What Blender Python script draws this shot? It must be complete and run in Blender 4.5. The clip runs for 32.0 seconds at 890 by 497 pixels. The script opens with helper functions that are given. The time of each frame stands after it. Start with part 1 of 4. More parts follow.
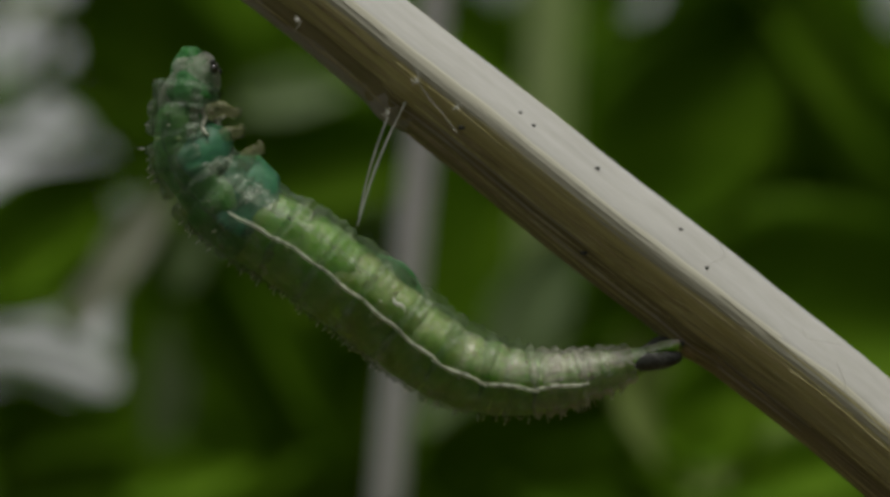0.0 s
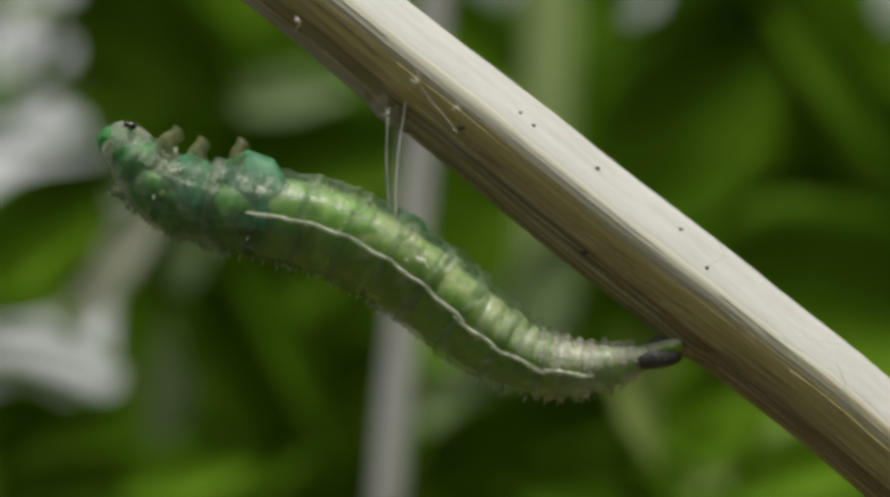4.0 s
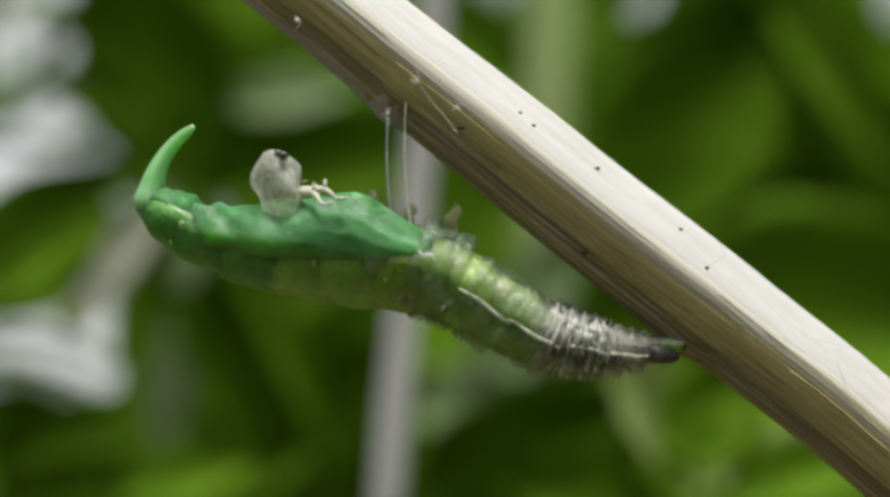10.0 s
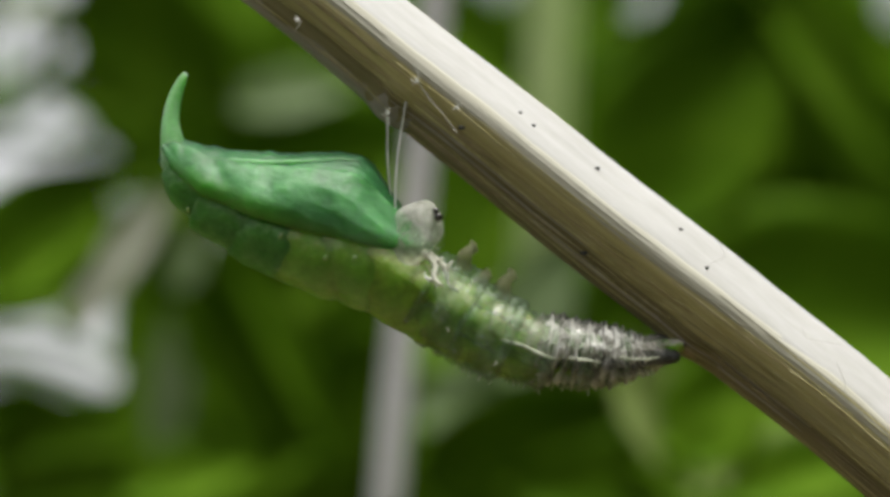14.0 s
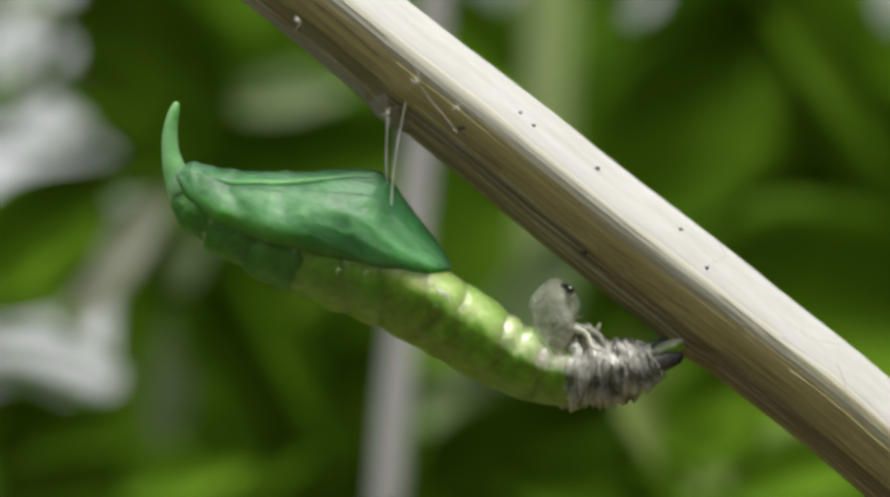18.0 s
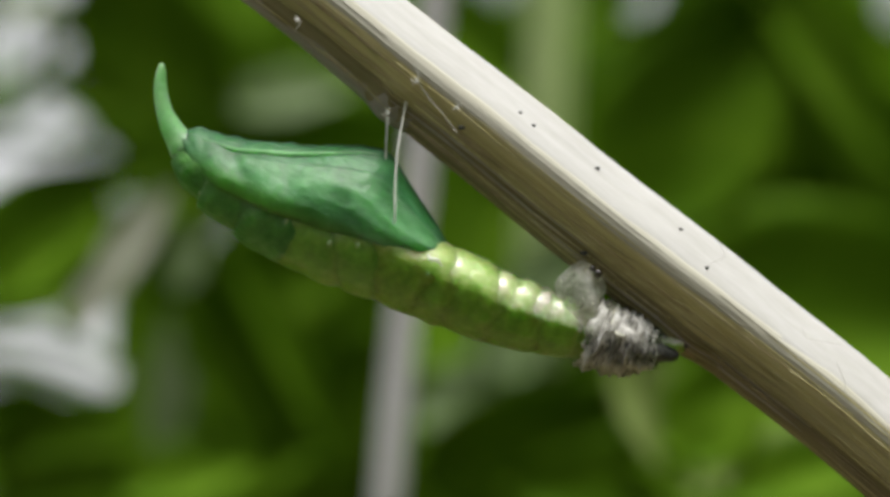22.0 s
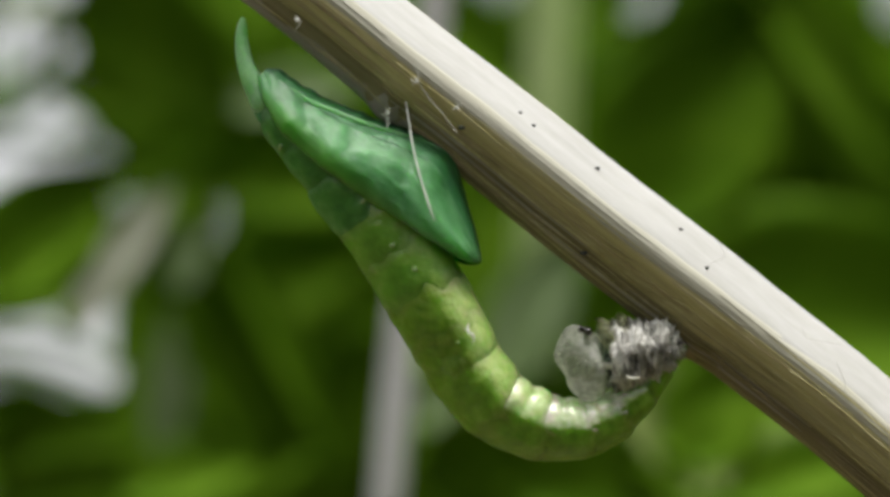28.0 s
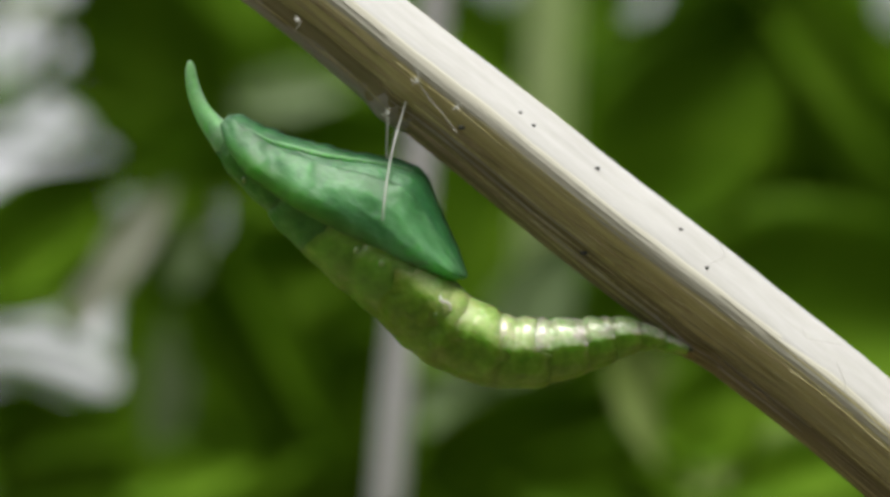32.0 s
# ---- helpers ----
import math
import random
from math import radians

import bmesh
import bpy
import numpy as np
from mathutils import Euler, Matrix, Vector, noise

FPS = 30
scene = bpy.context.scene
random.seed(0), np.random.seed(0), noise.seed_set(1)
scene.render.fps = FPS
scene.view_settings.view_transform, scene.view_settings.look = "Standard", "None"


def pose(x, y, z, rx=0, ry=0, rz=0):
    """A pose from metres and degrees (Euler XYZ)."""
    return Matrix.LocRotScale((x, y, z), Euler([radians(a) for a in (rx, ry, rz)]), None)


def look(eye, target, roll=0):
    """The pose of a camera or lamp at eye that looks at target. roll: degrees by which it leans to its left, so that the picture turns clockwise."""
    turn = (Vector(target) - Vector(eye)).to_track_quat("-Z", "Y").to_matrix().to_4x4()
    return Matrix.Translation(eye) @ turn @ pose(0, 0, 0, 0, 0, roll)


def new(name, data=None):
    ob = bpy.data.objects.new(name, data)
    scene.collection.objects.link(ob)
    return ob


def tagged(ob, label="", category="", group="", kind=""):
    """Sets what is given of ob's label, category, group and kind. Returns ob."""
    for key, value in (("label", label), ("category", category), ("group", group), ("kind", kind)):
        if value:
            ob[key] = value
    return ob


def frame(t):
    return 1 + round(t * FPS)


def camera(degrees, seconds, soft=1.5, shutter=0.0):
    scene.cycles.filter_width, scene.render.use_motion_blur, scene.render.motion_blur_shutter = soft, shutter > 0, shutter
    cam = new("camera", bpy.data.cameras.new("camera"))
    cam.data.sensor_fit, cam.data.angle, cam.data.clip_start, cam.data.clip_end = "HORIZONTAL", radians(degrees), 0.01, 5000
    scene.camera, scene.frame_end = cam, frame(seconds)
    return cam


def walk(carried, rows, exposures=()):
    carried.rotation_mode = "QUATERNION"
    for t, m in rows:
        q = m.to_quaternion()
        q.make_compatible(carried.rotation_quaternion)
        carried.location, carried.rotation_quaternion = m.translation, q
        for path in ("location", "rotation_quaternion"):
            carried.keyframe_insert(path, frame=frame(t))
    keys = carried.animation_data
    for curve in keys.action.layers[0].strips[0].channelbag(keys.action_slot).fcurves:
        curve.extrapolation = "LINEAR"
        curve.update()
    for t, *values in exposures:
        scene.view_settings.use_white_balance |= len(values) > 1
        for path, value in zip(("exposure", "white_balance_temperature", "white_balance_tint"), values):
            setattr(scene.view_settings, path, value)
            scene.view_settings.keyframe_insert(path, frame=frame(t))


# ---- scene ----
# Lengths u, v and w are in units of S metres; u to the right, v down, w away, in a space that leans back by LEAN degrees.
S = 2.5e-5
LENS = 24.0
REACH = 784 * S / math.tan(radians(LENS / 2))
HEIGHT, LEAN = 0.40, 10.0
RIG = pose(0, 0, HEIGHT, LEAN)
cam = camera(LENS, 32.0, soft=3.4)
cam.data.dof.use_dof = True
cam.data.dof.focus_distance = REACH - 60 * S
cam.data.dof.aperture_fstop = 21.0
EYE = RIG @ Vector((0, -REACH, 0))
STAND = look(EYE, RIG @ Vector((0, 0, 0)))
walk(cam, [(0.0, STAND), (32.0, STAND)],
     exposures=[(0.0, -0.85, 6900, 6), (1.0, -0.3, 6900, 5), (2.0, -0.28, 6900, 5), (3.0, -0.2, 6900, 5), (3.6, -0.18, 6900, 6), (5.4, 0.27, 6650, 9), (32.0, 0.27, 6650, 9)])

# ---- light ----
world = bpy.data.worlds.new("sky")
scene.world = world
world.use_nodes = True
wn = world.node_tree.nodes
sky = wn.new("ShaderNodeTexSky")
sky.sky_type, sky.sun_disc = "NISHITA", False
sky.sun_elevation, sky.sun_rotation = radians(72.3), radians(153)
sky.dust_density = 3.0
haze = wn.new("ShaderNodeHueSaturation")
haze.inputs["Saturation"].default_value = 0.12
world.node_tree.links.new(sky.outputs["Color"], haze.inputs["Color"])
world.node_tree.links.new(haze.outputs["Color"], wn["Background"].inputs["Color"])
wn["Background"].inputs["Strength"].default_value = 0.155
sun = new("sun", bpy.data.lights.new("sun", "SUN"))
sun.data.energy, sun.data.angle, sun.data.color = 4.2, radians(16), (1.0, 0.985, 0.96)
sun.matrix_world = look((0.14, -0.27, 0.95), (0, 0, 0))


# ---- materials ----
def material(name, colours, scale=400.0, rough=0.5, bump=0.2, stretch=(1, 1, 1), translucent=0.0, clear=0.0, coat=0.0, fine=6.0, spec=0.5, depth=2e-4, body=0.0, belly=None, border=0.0002, fade=0.0002, reach=0.0022):
    """A surface of two or three colours mixed by noise at two scales, in metres of the object's own space."""
    m = bpy.data.materials.new(name)
    m.use_nodes = True
    nt = m.node_tree
    n, ln = nt.nodes, nt.links.new
    p, out = n["Principled BSDF"], n["Material Output"]
    tc, mp = n.new("ShaderNodeTexCoord"), n.new("ShaderNodeMapping")
    mp.inputs["Scale"].default_value = stretch
    ln(tc.outputs["Object"], mp.inputs["Vector"])
    a, b = n.new("ShaderNodeTexNoise"), n.new("ShaderNodeTexNoise")
    for t, sc, det in ((a, scale, 4.0), (b, scale * fine, 6.0)):
        t.inputs["Scale"].default_value, t.inputs["Detail"].default_value = sc, det
        ln(mp.outputs["Vector"], t.inputs["Vector"])
    add = n.new("ShaderNodeMath")
    add.operation = "MULTIPLY_ADD"
    add.inputs[1].default_value = 0.45
    ln(b.outputs["Fac"], add.inputs[0])
    sub = n.new("ShaderNodeMath")
    sub.operation = "MULTIPLY_ADD"
    sub.inputs[1].default_value, sub.inputs[2].default_value = 0.9, -0.18
    ln(a.outputs["Fac"], sub.inputs[0])
    ln(sub.outputs[0], add.inputs[2])
    ramp = n.new("ShaderNodeValToRGB")
    ramp.color_ramp.elements[0].position, ramp.color_ramp.elements[1].position = 0.30, 0.70
    ramp.color_ramp.elements[0].color, ramp.color_ramp.elements[1].color = (*colours[0], 1), (*colours[-1], 1)
    if len(colours) > 2:
        ramp.color_ramp.elements.new(0.5).color = (*colours[1], 1)
    ln(add.outputs[0], ramp.inputs["Fac"])
    tint = ramp.outputs["Color"]
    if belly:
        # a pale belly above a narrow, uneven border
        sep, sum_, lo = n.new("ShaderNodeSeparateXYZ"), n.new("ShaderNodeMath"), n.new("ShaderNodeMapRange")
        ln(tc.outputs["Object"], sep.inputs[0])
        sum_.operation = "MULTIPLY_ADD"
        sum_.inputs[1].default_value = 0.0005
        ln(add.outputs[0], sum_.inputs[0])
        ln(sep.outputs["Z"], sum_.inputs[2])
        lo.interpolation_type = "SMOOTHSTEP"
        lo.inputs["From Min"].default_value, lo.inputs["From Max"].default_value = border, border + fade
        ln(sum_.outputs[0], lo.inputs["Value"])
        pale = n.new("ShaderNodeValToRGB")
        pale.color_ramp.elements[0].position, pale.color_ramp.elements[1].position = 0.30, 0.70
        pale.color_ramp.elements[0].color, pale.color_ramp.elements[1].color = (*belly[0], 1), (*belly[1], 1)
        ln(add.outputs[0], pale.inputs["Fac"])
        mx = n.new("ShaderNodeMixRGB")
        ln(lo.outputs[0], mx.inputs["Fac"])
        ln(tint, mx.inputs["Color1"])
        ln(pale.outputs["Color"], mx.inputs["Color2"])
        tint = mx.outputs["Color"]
    ln(tint, p.inputs["Base Color"])
    p.inputs["Roughness"].default_value = rough
    p.inputs["Specular IOR Level"].default_value = spec
    p.inputs["Coat Weight"].default_value, p.inputs["Coat Roughness"].default_value = coat, 0.2
    if body:
        p.inputs["Subsurface Weight"].default_value = body
        p.inputs["Subsurface Radius"].default_value = (0.5, 1.0, 0.35)
        p.inputs["Subsurface Scale"].default_value = reach
    bp = n.new("ShaderNodeBump")
    bp.inputs["Strength"].default_value, bp.inputs["Distance"].default_value = bump, depth
    ln(add.outputs[0], bp.inputs["Height"])
    ln(bp.outputs["Normal"], p.inputs["Normal"])
    last = p.outputs[0]
    if translucent:
        tr, mix = n.new("ShaderNodeBsdfTranslucent"), n.new("ShaderNodeMixShader")
        ln(ramp.outputs["Color"], tr.inputs["Color"])
        mix.inputs["Fac"].default_value = translucent
        ln(last, mix.inputs[1]), ln(tr.outputs[0], mix.inputs[2])
        last = mix.outputs[0]
    if clear:
        tp, mix = n.new("ShaderNodeBsdfTransparent"), n.new("ShaderNodeMixShader")
        mr = n.new("ShaderNodeMapRange")
        mr.inputs["From Min"].default_value, mr.inputs["From Max"].default_value = 0.3, 0.7
        mr.inputs["To Min"].default_value, mr.inputs["To Max"].default_value = clear + 0.12, clear - 0.2
        ln(add.outputs[0], mr.inputs["Value"])
        ln(mr.outputs[0], mix.inputs["Fac"])
        ln(last, mix.inputs[1]), ln(tp.outputs[0], mix.inputs[2])
        last = mix.outputs[0]
    ln(last, out.inputs["Surface"])
    return m


STRAW = material("dry_straw", [(0.405, 0.397, 0.370), (0.432, 0.425, 0.404), (0.462, 0.457, 0.441)], 2200, 0.6, 0.05, (0.12, 1, 1), depth=0.5e-4, fine=4.0)
# fibre tones from pale to dark, which paint the stem's turn into shade
PALE_FIBRE = material("pale_fibre_shade", [(0.35, 0.33, 0.24), (0.41, 0.392, 0.305), (0.455, 0.44, 0.365)], 1500, 0.65, 0.1, (0.02, 1, 1), depth=0.5e-4)
TAN = material("tan_fibre_shade", [(0.31, 0.265, 0.10), (0.45, 0.40, 0.185), (0.57, 0.52, 0.31)], 1500, 0.7, 0.2, (0.02, 1, 1), depth=0.5e-4)
OCHRE = material("ochre_fibre_shade", [(0.25, 0.215, 0.09), (0.34, 0.30, 0.14), (0.44, 0.40, 0.23)], 1500, 0.7, 0.2, (0.02, 1, 1), depth=0.5e-4)
GREY_BOUNCE_BARK = material("grey_bounce_bark", [(0.22, 0.195, 0.165), (0.29, 0.26, 0.225), (0.37, 0.34, 0.305)], 900, 0.75, 0.4, (0.12, 1, 1), depth=0.8e-4)
# bark brown, darkened to hold the underside's shade as well
SHADE_BARK = material("brown_shade_bark", [(0.145, 0.120, 0.048), (0.195, 0.165, 0.078), (0.26, 0.226, 0.13)], 1500, 0.75, 0.3, (0.025, 1, 1), depth=0.6e-4)
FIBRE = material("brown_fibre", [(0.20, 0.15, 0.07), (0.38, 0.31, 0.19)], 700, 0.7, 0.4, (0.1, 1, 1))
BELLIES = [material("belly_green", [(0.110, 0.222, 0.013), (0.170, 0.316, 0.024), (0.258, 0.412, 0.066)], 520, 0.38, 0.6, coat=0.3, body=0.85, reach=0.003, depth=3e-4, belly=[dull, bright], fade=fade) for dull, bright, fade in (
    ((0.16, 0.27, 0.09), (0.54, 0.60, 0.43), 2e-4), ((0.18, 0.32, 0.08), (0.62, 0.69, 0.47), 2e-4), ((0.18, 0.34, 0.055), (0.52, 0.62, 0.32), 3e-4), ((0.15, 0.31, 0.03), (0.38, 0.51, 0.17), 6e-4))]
GREEN = material("chrysalis_green", [(0.10, 0.255, 0.018), (0.16, 0.355, 0.036), (0.265, 0.465, 0.088)], 420, 0.38, 0.6, coat=0.3, body=0.9, reach=0.004, depth=3e-4)
NECK = material("neck_green", [(0.045, 0.168, 0.026), (0.080, 0.245, 0.046), (0.160, 0.35, 0.10)], 500, 0.45, 0.7, coat=0.15, spec=0.3, body=0.8, depth=4e-4)
KEEL_GREEN = material("keel_green", [(0.018, 0.115, 0.030), (0.04, 0.18, 0.055), (0.085, 0.27, 0.10)], 420, 0.45, 0.7, (0.5, 1, 1), spec=0.3, body=0.8, reach=0.0025, depth=4e-4)
RIDGE = material("ridge_green", [(0.05, 0.20, 0.055), (0.09, 0.29, 0.09), (0.15, 0.38, 0.15)], 420, 0.45, 0.5, (0.5, 1, 1), spec=0.3, body=0.8, reach=0.002, depth=3e-4)
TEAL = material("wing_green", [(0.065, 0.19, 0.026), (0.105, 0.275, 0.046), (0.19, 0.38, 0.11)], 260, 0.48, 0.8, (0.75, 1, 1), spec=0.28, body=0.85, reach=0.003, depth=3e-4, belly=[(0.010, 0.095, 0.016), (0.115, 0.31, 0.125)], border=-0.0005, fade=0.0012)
BUD = material("bud_teal", [(0.022, 0.12, 0.058), (0.045, 0.175, 0.09), (0.12, 0.29, 0.18)], 420, 0.5, 0.4, spec=0.25, body=0.5)
HEAD_GREEN = material("head_green", [(0.020, 0.125, 0.030), (0.045, 0.195, 0.050), (0.10, 0.30, 0.10)], 500, 0.45, 0.8, spec=0.3, body=0.8, depth=4e-4)
HORN = material("horn_green", [(0.17, 0.42, 0.15), (0.30, 0.56, 0.29)], 700, 0.4, 0.2, coat=0.1, body=0.9)
DARKG = material("tail_dark", [(0.02, 0.022, 0.02), (0.05, 0.052, 0.045), (0.15, 0.15, 0.14)], 1400, 0.35, 0.8, depth=2e-4)
FILM = material("cast_skin", [(0.13, 0.21, 0.095), (0.225, 0.315, 0.175), (0.50, 0.57, 0.41)], 900, 0.4, 0.5, translucent=0.4, clear=0.715, coat=0.15)
CRUMPLE = material("crumpled_skin", [(0.30, 0.29, 0.23), (0.56, 0.54, 0.47), (0.84, 0.82, 0.76)], 700, 0.45, 0.8, (0.35, 1, 1), translucent=0.3, clear=0.68, depth=4e-4)
FILM_FRONT = material("front_skin", [(0.09, 0.165, 0.095), (0.165, 0.245, 0.155), (0.42, 0.49, 0.38)], 900, 0.4, 0.5, translucent=0.35, clear=0.69, coat=0.1)
# near-black patches in the colour mimic shade between the ridges
CUFF = material("skin_fold", [(0.10, 0.095, 0.085), (0.60, 0.585, 0.53), (0.94, 0.93, 0.90)], 1000, 0.42, 0.8, translucent=0.35, clear=0.30, depth=2e-4)
CAPSULE = material("head_skin", [(0.40, 0.41, 0.32), (0.64, 0.64, 0.56), (0.88, 0.86, 0.81)], 700, 0.45, 0.6, translucent=0.4, clear=0.58, depth=3e-4)
STRIPE = material("white_stripe", [(0.50, 0.55, 0.38), (0.80, 0.82, 0.70)], 900, 0.45, 0.4, clear=0.5)
HAIR = material("bristle", [(0.60, 0.60, 0.48), (0.85, 0.84, 0.76)], 900, 0.5, 0.1, translucent=0.4)
LEG = material("leg_skin", [(0.26, 0.28, 0.12), (0.46, 0.46, 0.28)], 900, 0.4, 0.4, translucent=0.4, clear=0.62)
BLACK = material("eye_black", [(0.006, 0.005, 0.004), (0.02, 0.015, 0.01)], 900, 0.15, 0.1, coat=0.8)
SILK = material("silk", [(0.70, 0.70, 0.66), (0.88, 0.88, 0.84)], 900, 0.3, 0.1, translucent=0.4, clear=0.35)
DEW = material("dew_drop", [(0.17, 0.32, 0.07), (0.30, 0.46, 0.16)], 900, 0.03, 0.05, coat=1.0, spec=0.9)
LEAF = material("leaf_mid", [(0.080, 0.182, 0.006), (0.120, 0.245, 0.010), (0.172, 0.315, 0.020)], 60, 0.6, 0.4, spec=0.06, translucent=0.35, depth=8e-4)
LEAF_DARK = material("leaf_dark", [(0.049, 0.120, 0.003), (0.074, 0.162, 0.005), (0.107, 0.212, 0.009)], 60, 0.6, 0.4, spec=0.05, translucent=0.3, depth=8e-4)
LEAF_PALE = material("leaf_pale", [(0.17, 0.25, 0.05), (0.25, 0.34, 0.09), (0.34, 0.43, 0.15)], 60, 0.5, 0.4, spec=0.2, translucent=0.35, depth=8e-4)
LEAF_GREY = material("leaf_grey", [(0.11, 0.17, 0.06), (0.165, 0.235, 0.10), (0.23, 0.30, 0.16)], 60, 0.6, 0.4, spec=0.12, translucent=0.3, depth=8e-4)
TWIG = material("faded_leaf", [(0.26, 0.28, 0.19), (0.36, 0.38, 0.28), (0.46, 0.48, 0.38)], 90, 0.6, 0.3, (1, 1, 0.3), translucent=0.3)
STALK = material("pale_green_stem", [(0.33, 0.47, 0.14), (0.42, 0.56, 0.20), (0.51, 0.64, 0.28)], 90, 0.5, 0.3, (1, 1, 0.2), translucent=0.2)
LILAC = material("pale_stem", [(0.45, 0.435, 0.438), (0.54, 0.527, 0.53), (0.65, 0.638, 0.64)], 90, 0.5, 0.3, (1, 1, 0.2))
SOIL = material("soil", [(0.09, 0.065, 0.03), (0.16, 0.12, 0.06), (0.11, 0.11, 0.04)], 12, 0.9, 0.8, depth=6e-3)


# ---- shapes ----
def finish(name, bm, mat, smooth=True):
    me = bpy.data.meshes.new(name)
    bmesh.ops.recalc_face_normals(bm, faces=bm.faces[:])
    bm.to_mesh(me)
    bm.free()
    me.materials.append(mat)
    for f in me.polygons:
        f.use_smooth = smooth
    return me


def part(name, bm, mat, parent, label="", smooth=True):
    ob = new(name, finish(name, bm, mat, smooth))
    ob.parent = parent
    return tagged(ob, label)


def thing(name, label, category, m=RIG, group="", kind=""):
    ob = new(name)
    ob.empty_display_size = 0.002
    ob.matrix_world = m
    return tagged(ob, label, category, group, kind)


def loft(sections, n=24, bm=None, rough=0.0, freq=0.05, seed=0.0):
    """A closed tube along x through sections (x, centre z, up, down, side), all in units of S."""
    bm = bm or bmesh.new()
    rings = []
    for x, zc, up, down, side in sections:
        row = []
        for k in range(n):
            a = 2 * math.pi * k / n
            c, s = math.cos(a), math.sin(a)
            y, z = side * s, zc + (up if c > 0 else down) * c
            if rough:
                d = 1 + rough * noise.noise(Vector((x * freq + seed, y * freq, z * freq + seed)))
                y, z = y * d, zc + (z - zc) * d
            row.append(bm.verts.new((x * S, y * S, z * S)))
        rings.append(row)
    for a, b in zip(rings, rings[1:]):
        for k in range(n):
            bm.faces.new((a[k], a[(k + 1) % n], b[(k + 1) % n], b[k]))
    bm.faces.new(rings[0]), bm.faces.new(rings[-1])
    return bm


def pipe(points, radii, n=8, bm=None, unit=S):
    """A tapered tube through points (local coordinates in units of unit)."""
    bm = bm or bmesh.new()
    pts = [Vector(p) * unit for p in points]
    rows = []
    for i, p in enumerate(pts):
        d = (pts[min(i + 1, len(pts) - 1)] - pts[max(i - 1, 0)]).normalized()
        a = d.cross(Vector((0, 1, 0.13)))
        a = a.normalized() if a.length > 1e-6 else Vector((1, 0, 0))
        b = d.cross(a)
        r = radii[i] * unit
        rows.append([bm.verts.new(p + (a * math.cos(2 * math.pi * k / n) + b * math.sin(2 * math.pi * k / n)) * r) for k in range(n)])
    for q, r in zip(rows, rows[1:]):
        for k in range(n):
            bm.faces.new((q[k], q[(k + 1) % n], r[(k + 1) % n], r[k]))
    bm.faces.new(rows[0]), bm.faces.new(rows[-1])
    return bm


def ball(bm, c, r, squash=(1, 1, 1), n=2):
    got = bmesh.ops.create_icosphere(bm, subdivisions=n, radius=1.0)
    for v in got["verts"]:
        v.co = Vector((c[i] + v.co[i] * r * squash[i] for i in range(3))) * S
    return bm


def curve_points(ctrl, per=8):
    """Points along a smooth curve through ctrl."""
    c = [np.array(p, float) for p in ctrl]
    c = [2 * c[0] - c[1]] + c + [2 * c[-1] - c[-2]]
    out = []
    for i in range(1, len(c) - 2):
        for k in range(per):
            t = k / per
            out.append(0.5 * (2 * c[i] + (c[i + 1] - c[i - 1]) * t + (2 * c[i - 1] - 5 * c[i] + 4 * c[i + 1] - c[i + 2]) * t ** 2
                              + (3 * c[i] - c[i - 1] - 3 * c[i + 1] + c[i + 2]) * t ** 3))
    out.append(c[-2])
    return out


def uv(u, v, w=0.0):
    """The point that the eye sees at (u, v), w metres behind the plane of focus, in the rig's space."""
    k = (REACH + w) / REACH
    return Vector(((u - 784) * S * k, w, (438 - v) * S * k))


# the creature hangs a little on the eye's side of the stem
FRONT = 50


def stance(c, d, depth=0.0, lift=0.0, roll=0.0, pitch=0.0):
    """A pose at point c = (u, v) whose x axis runs along d (u, v), its z axis to the belly's side, y to the eye."""
    x = Vector((d[0], 0, -d[1])).normalized()
    z = Vector((x.z, 0, -x.x))
    y = z.cross(x)
    m = Matrix((x, y, z)).transposed().to_4x4()
    k = (REACH - FRONT * S) / REACH
    m.translation = Vector(((c[0] - 784) * S * k, -(depth + FRONT) * S, (438 - c[1]) * S * k)) + z * lift * S
    return m @ pose(0, 0, 0, roll, pitch, 0)


# ---- ground ----
bm = bmesh.new()
bmesh.ops.create_grid(bm, x_segments=60, y_segments=60, size=1.0)
for v in bm.verts:
    r = v.co.length
    v.co *= 1.5 + 300 * r ** 4
    v.co.z = 0.012 * noise.noise(v.co * 3.0) - 0.012
ground = tagged(new("ground", finish("ground", bm, SOIL)), "dark bare soil with green moss under the plants", "ground", kind="structure")

# ---- the dry stem ----
AXIS = [(240, -252), (400, -133), (560, -13), (727, 123), (855, 223), (957, 305), (1058, 386), (1160, 465), (1258, 539), (1356, 615), (1456, 693), (1557, 778), (1800, 980), (2400, 1450)]


def stem_width(u):
    return float(np.interp(u, [240, 560, 727, 855, 957, 1160, 1300, 1500, 2400], [0.94, 0.955, 0.985, 1.0, 1.02, 1.03, 1.0, 0.985, 1.1]))


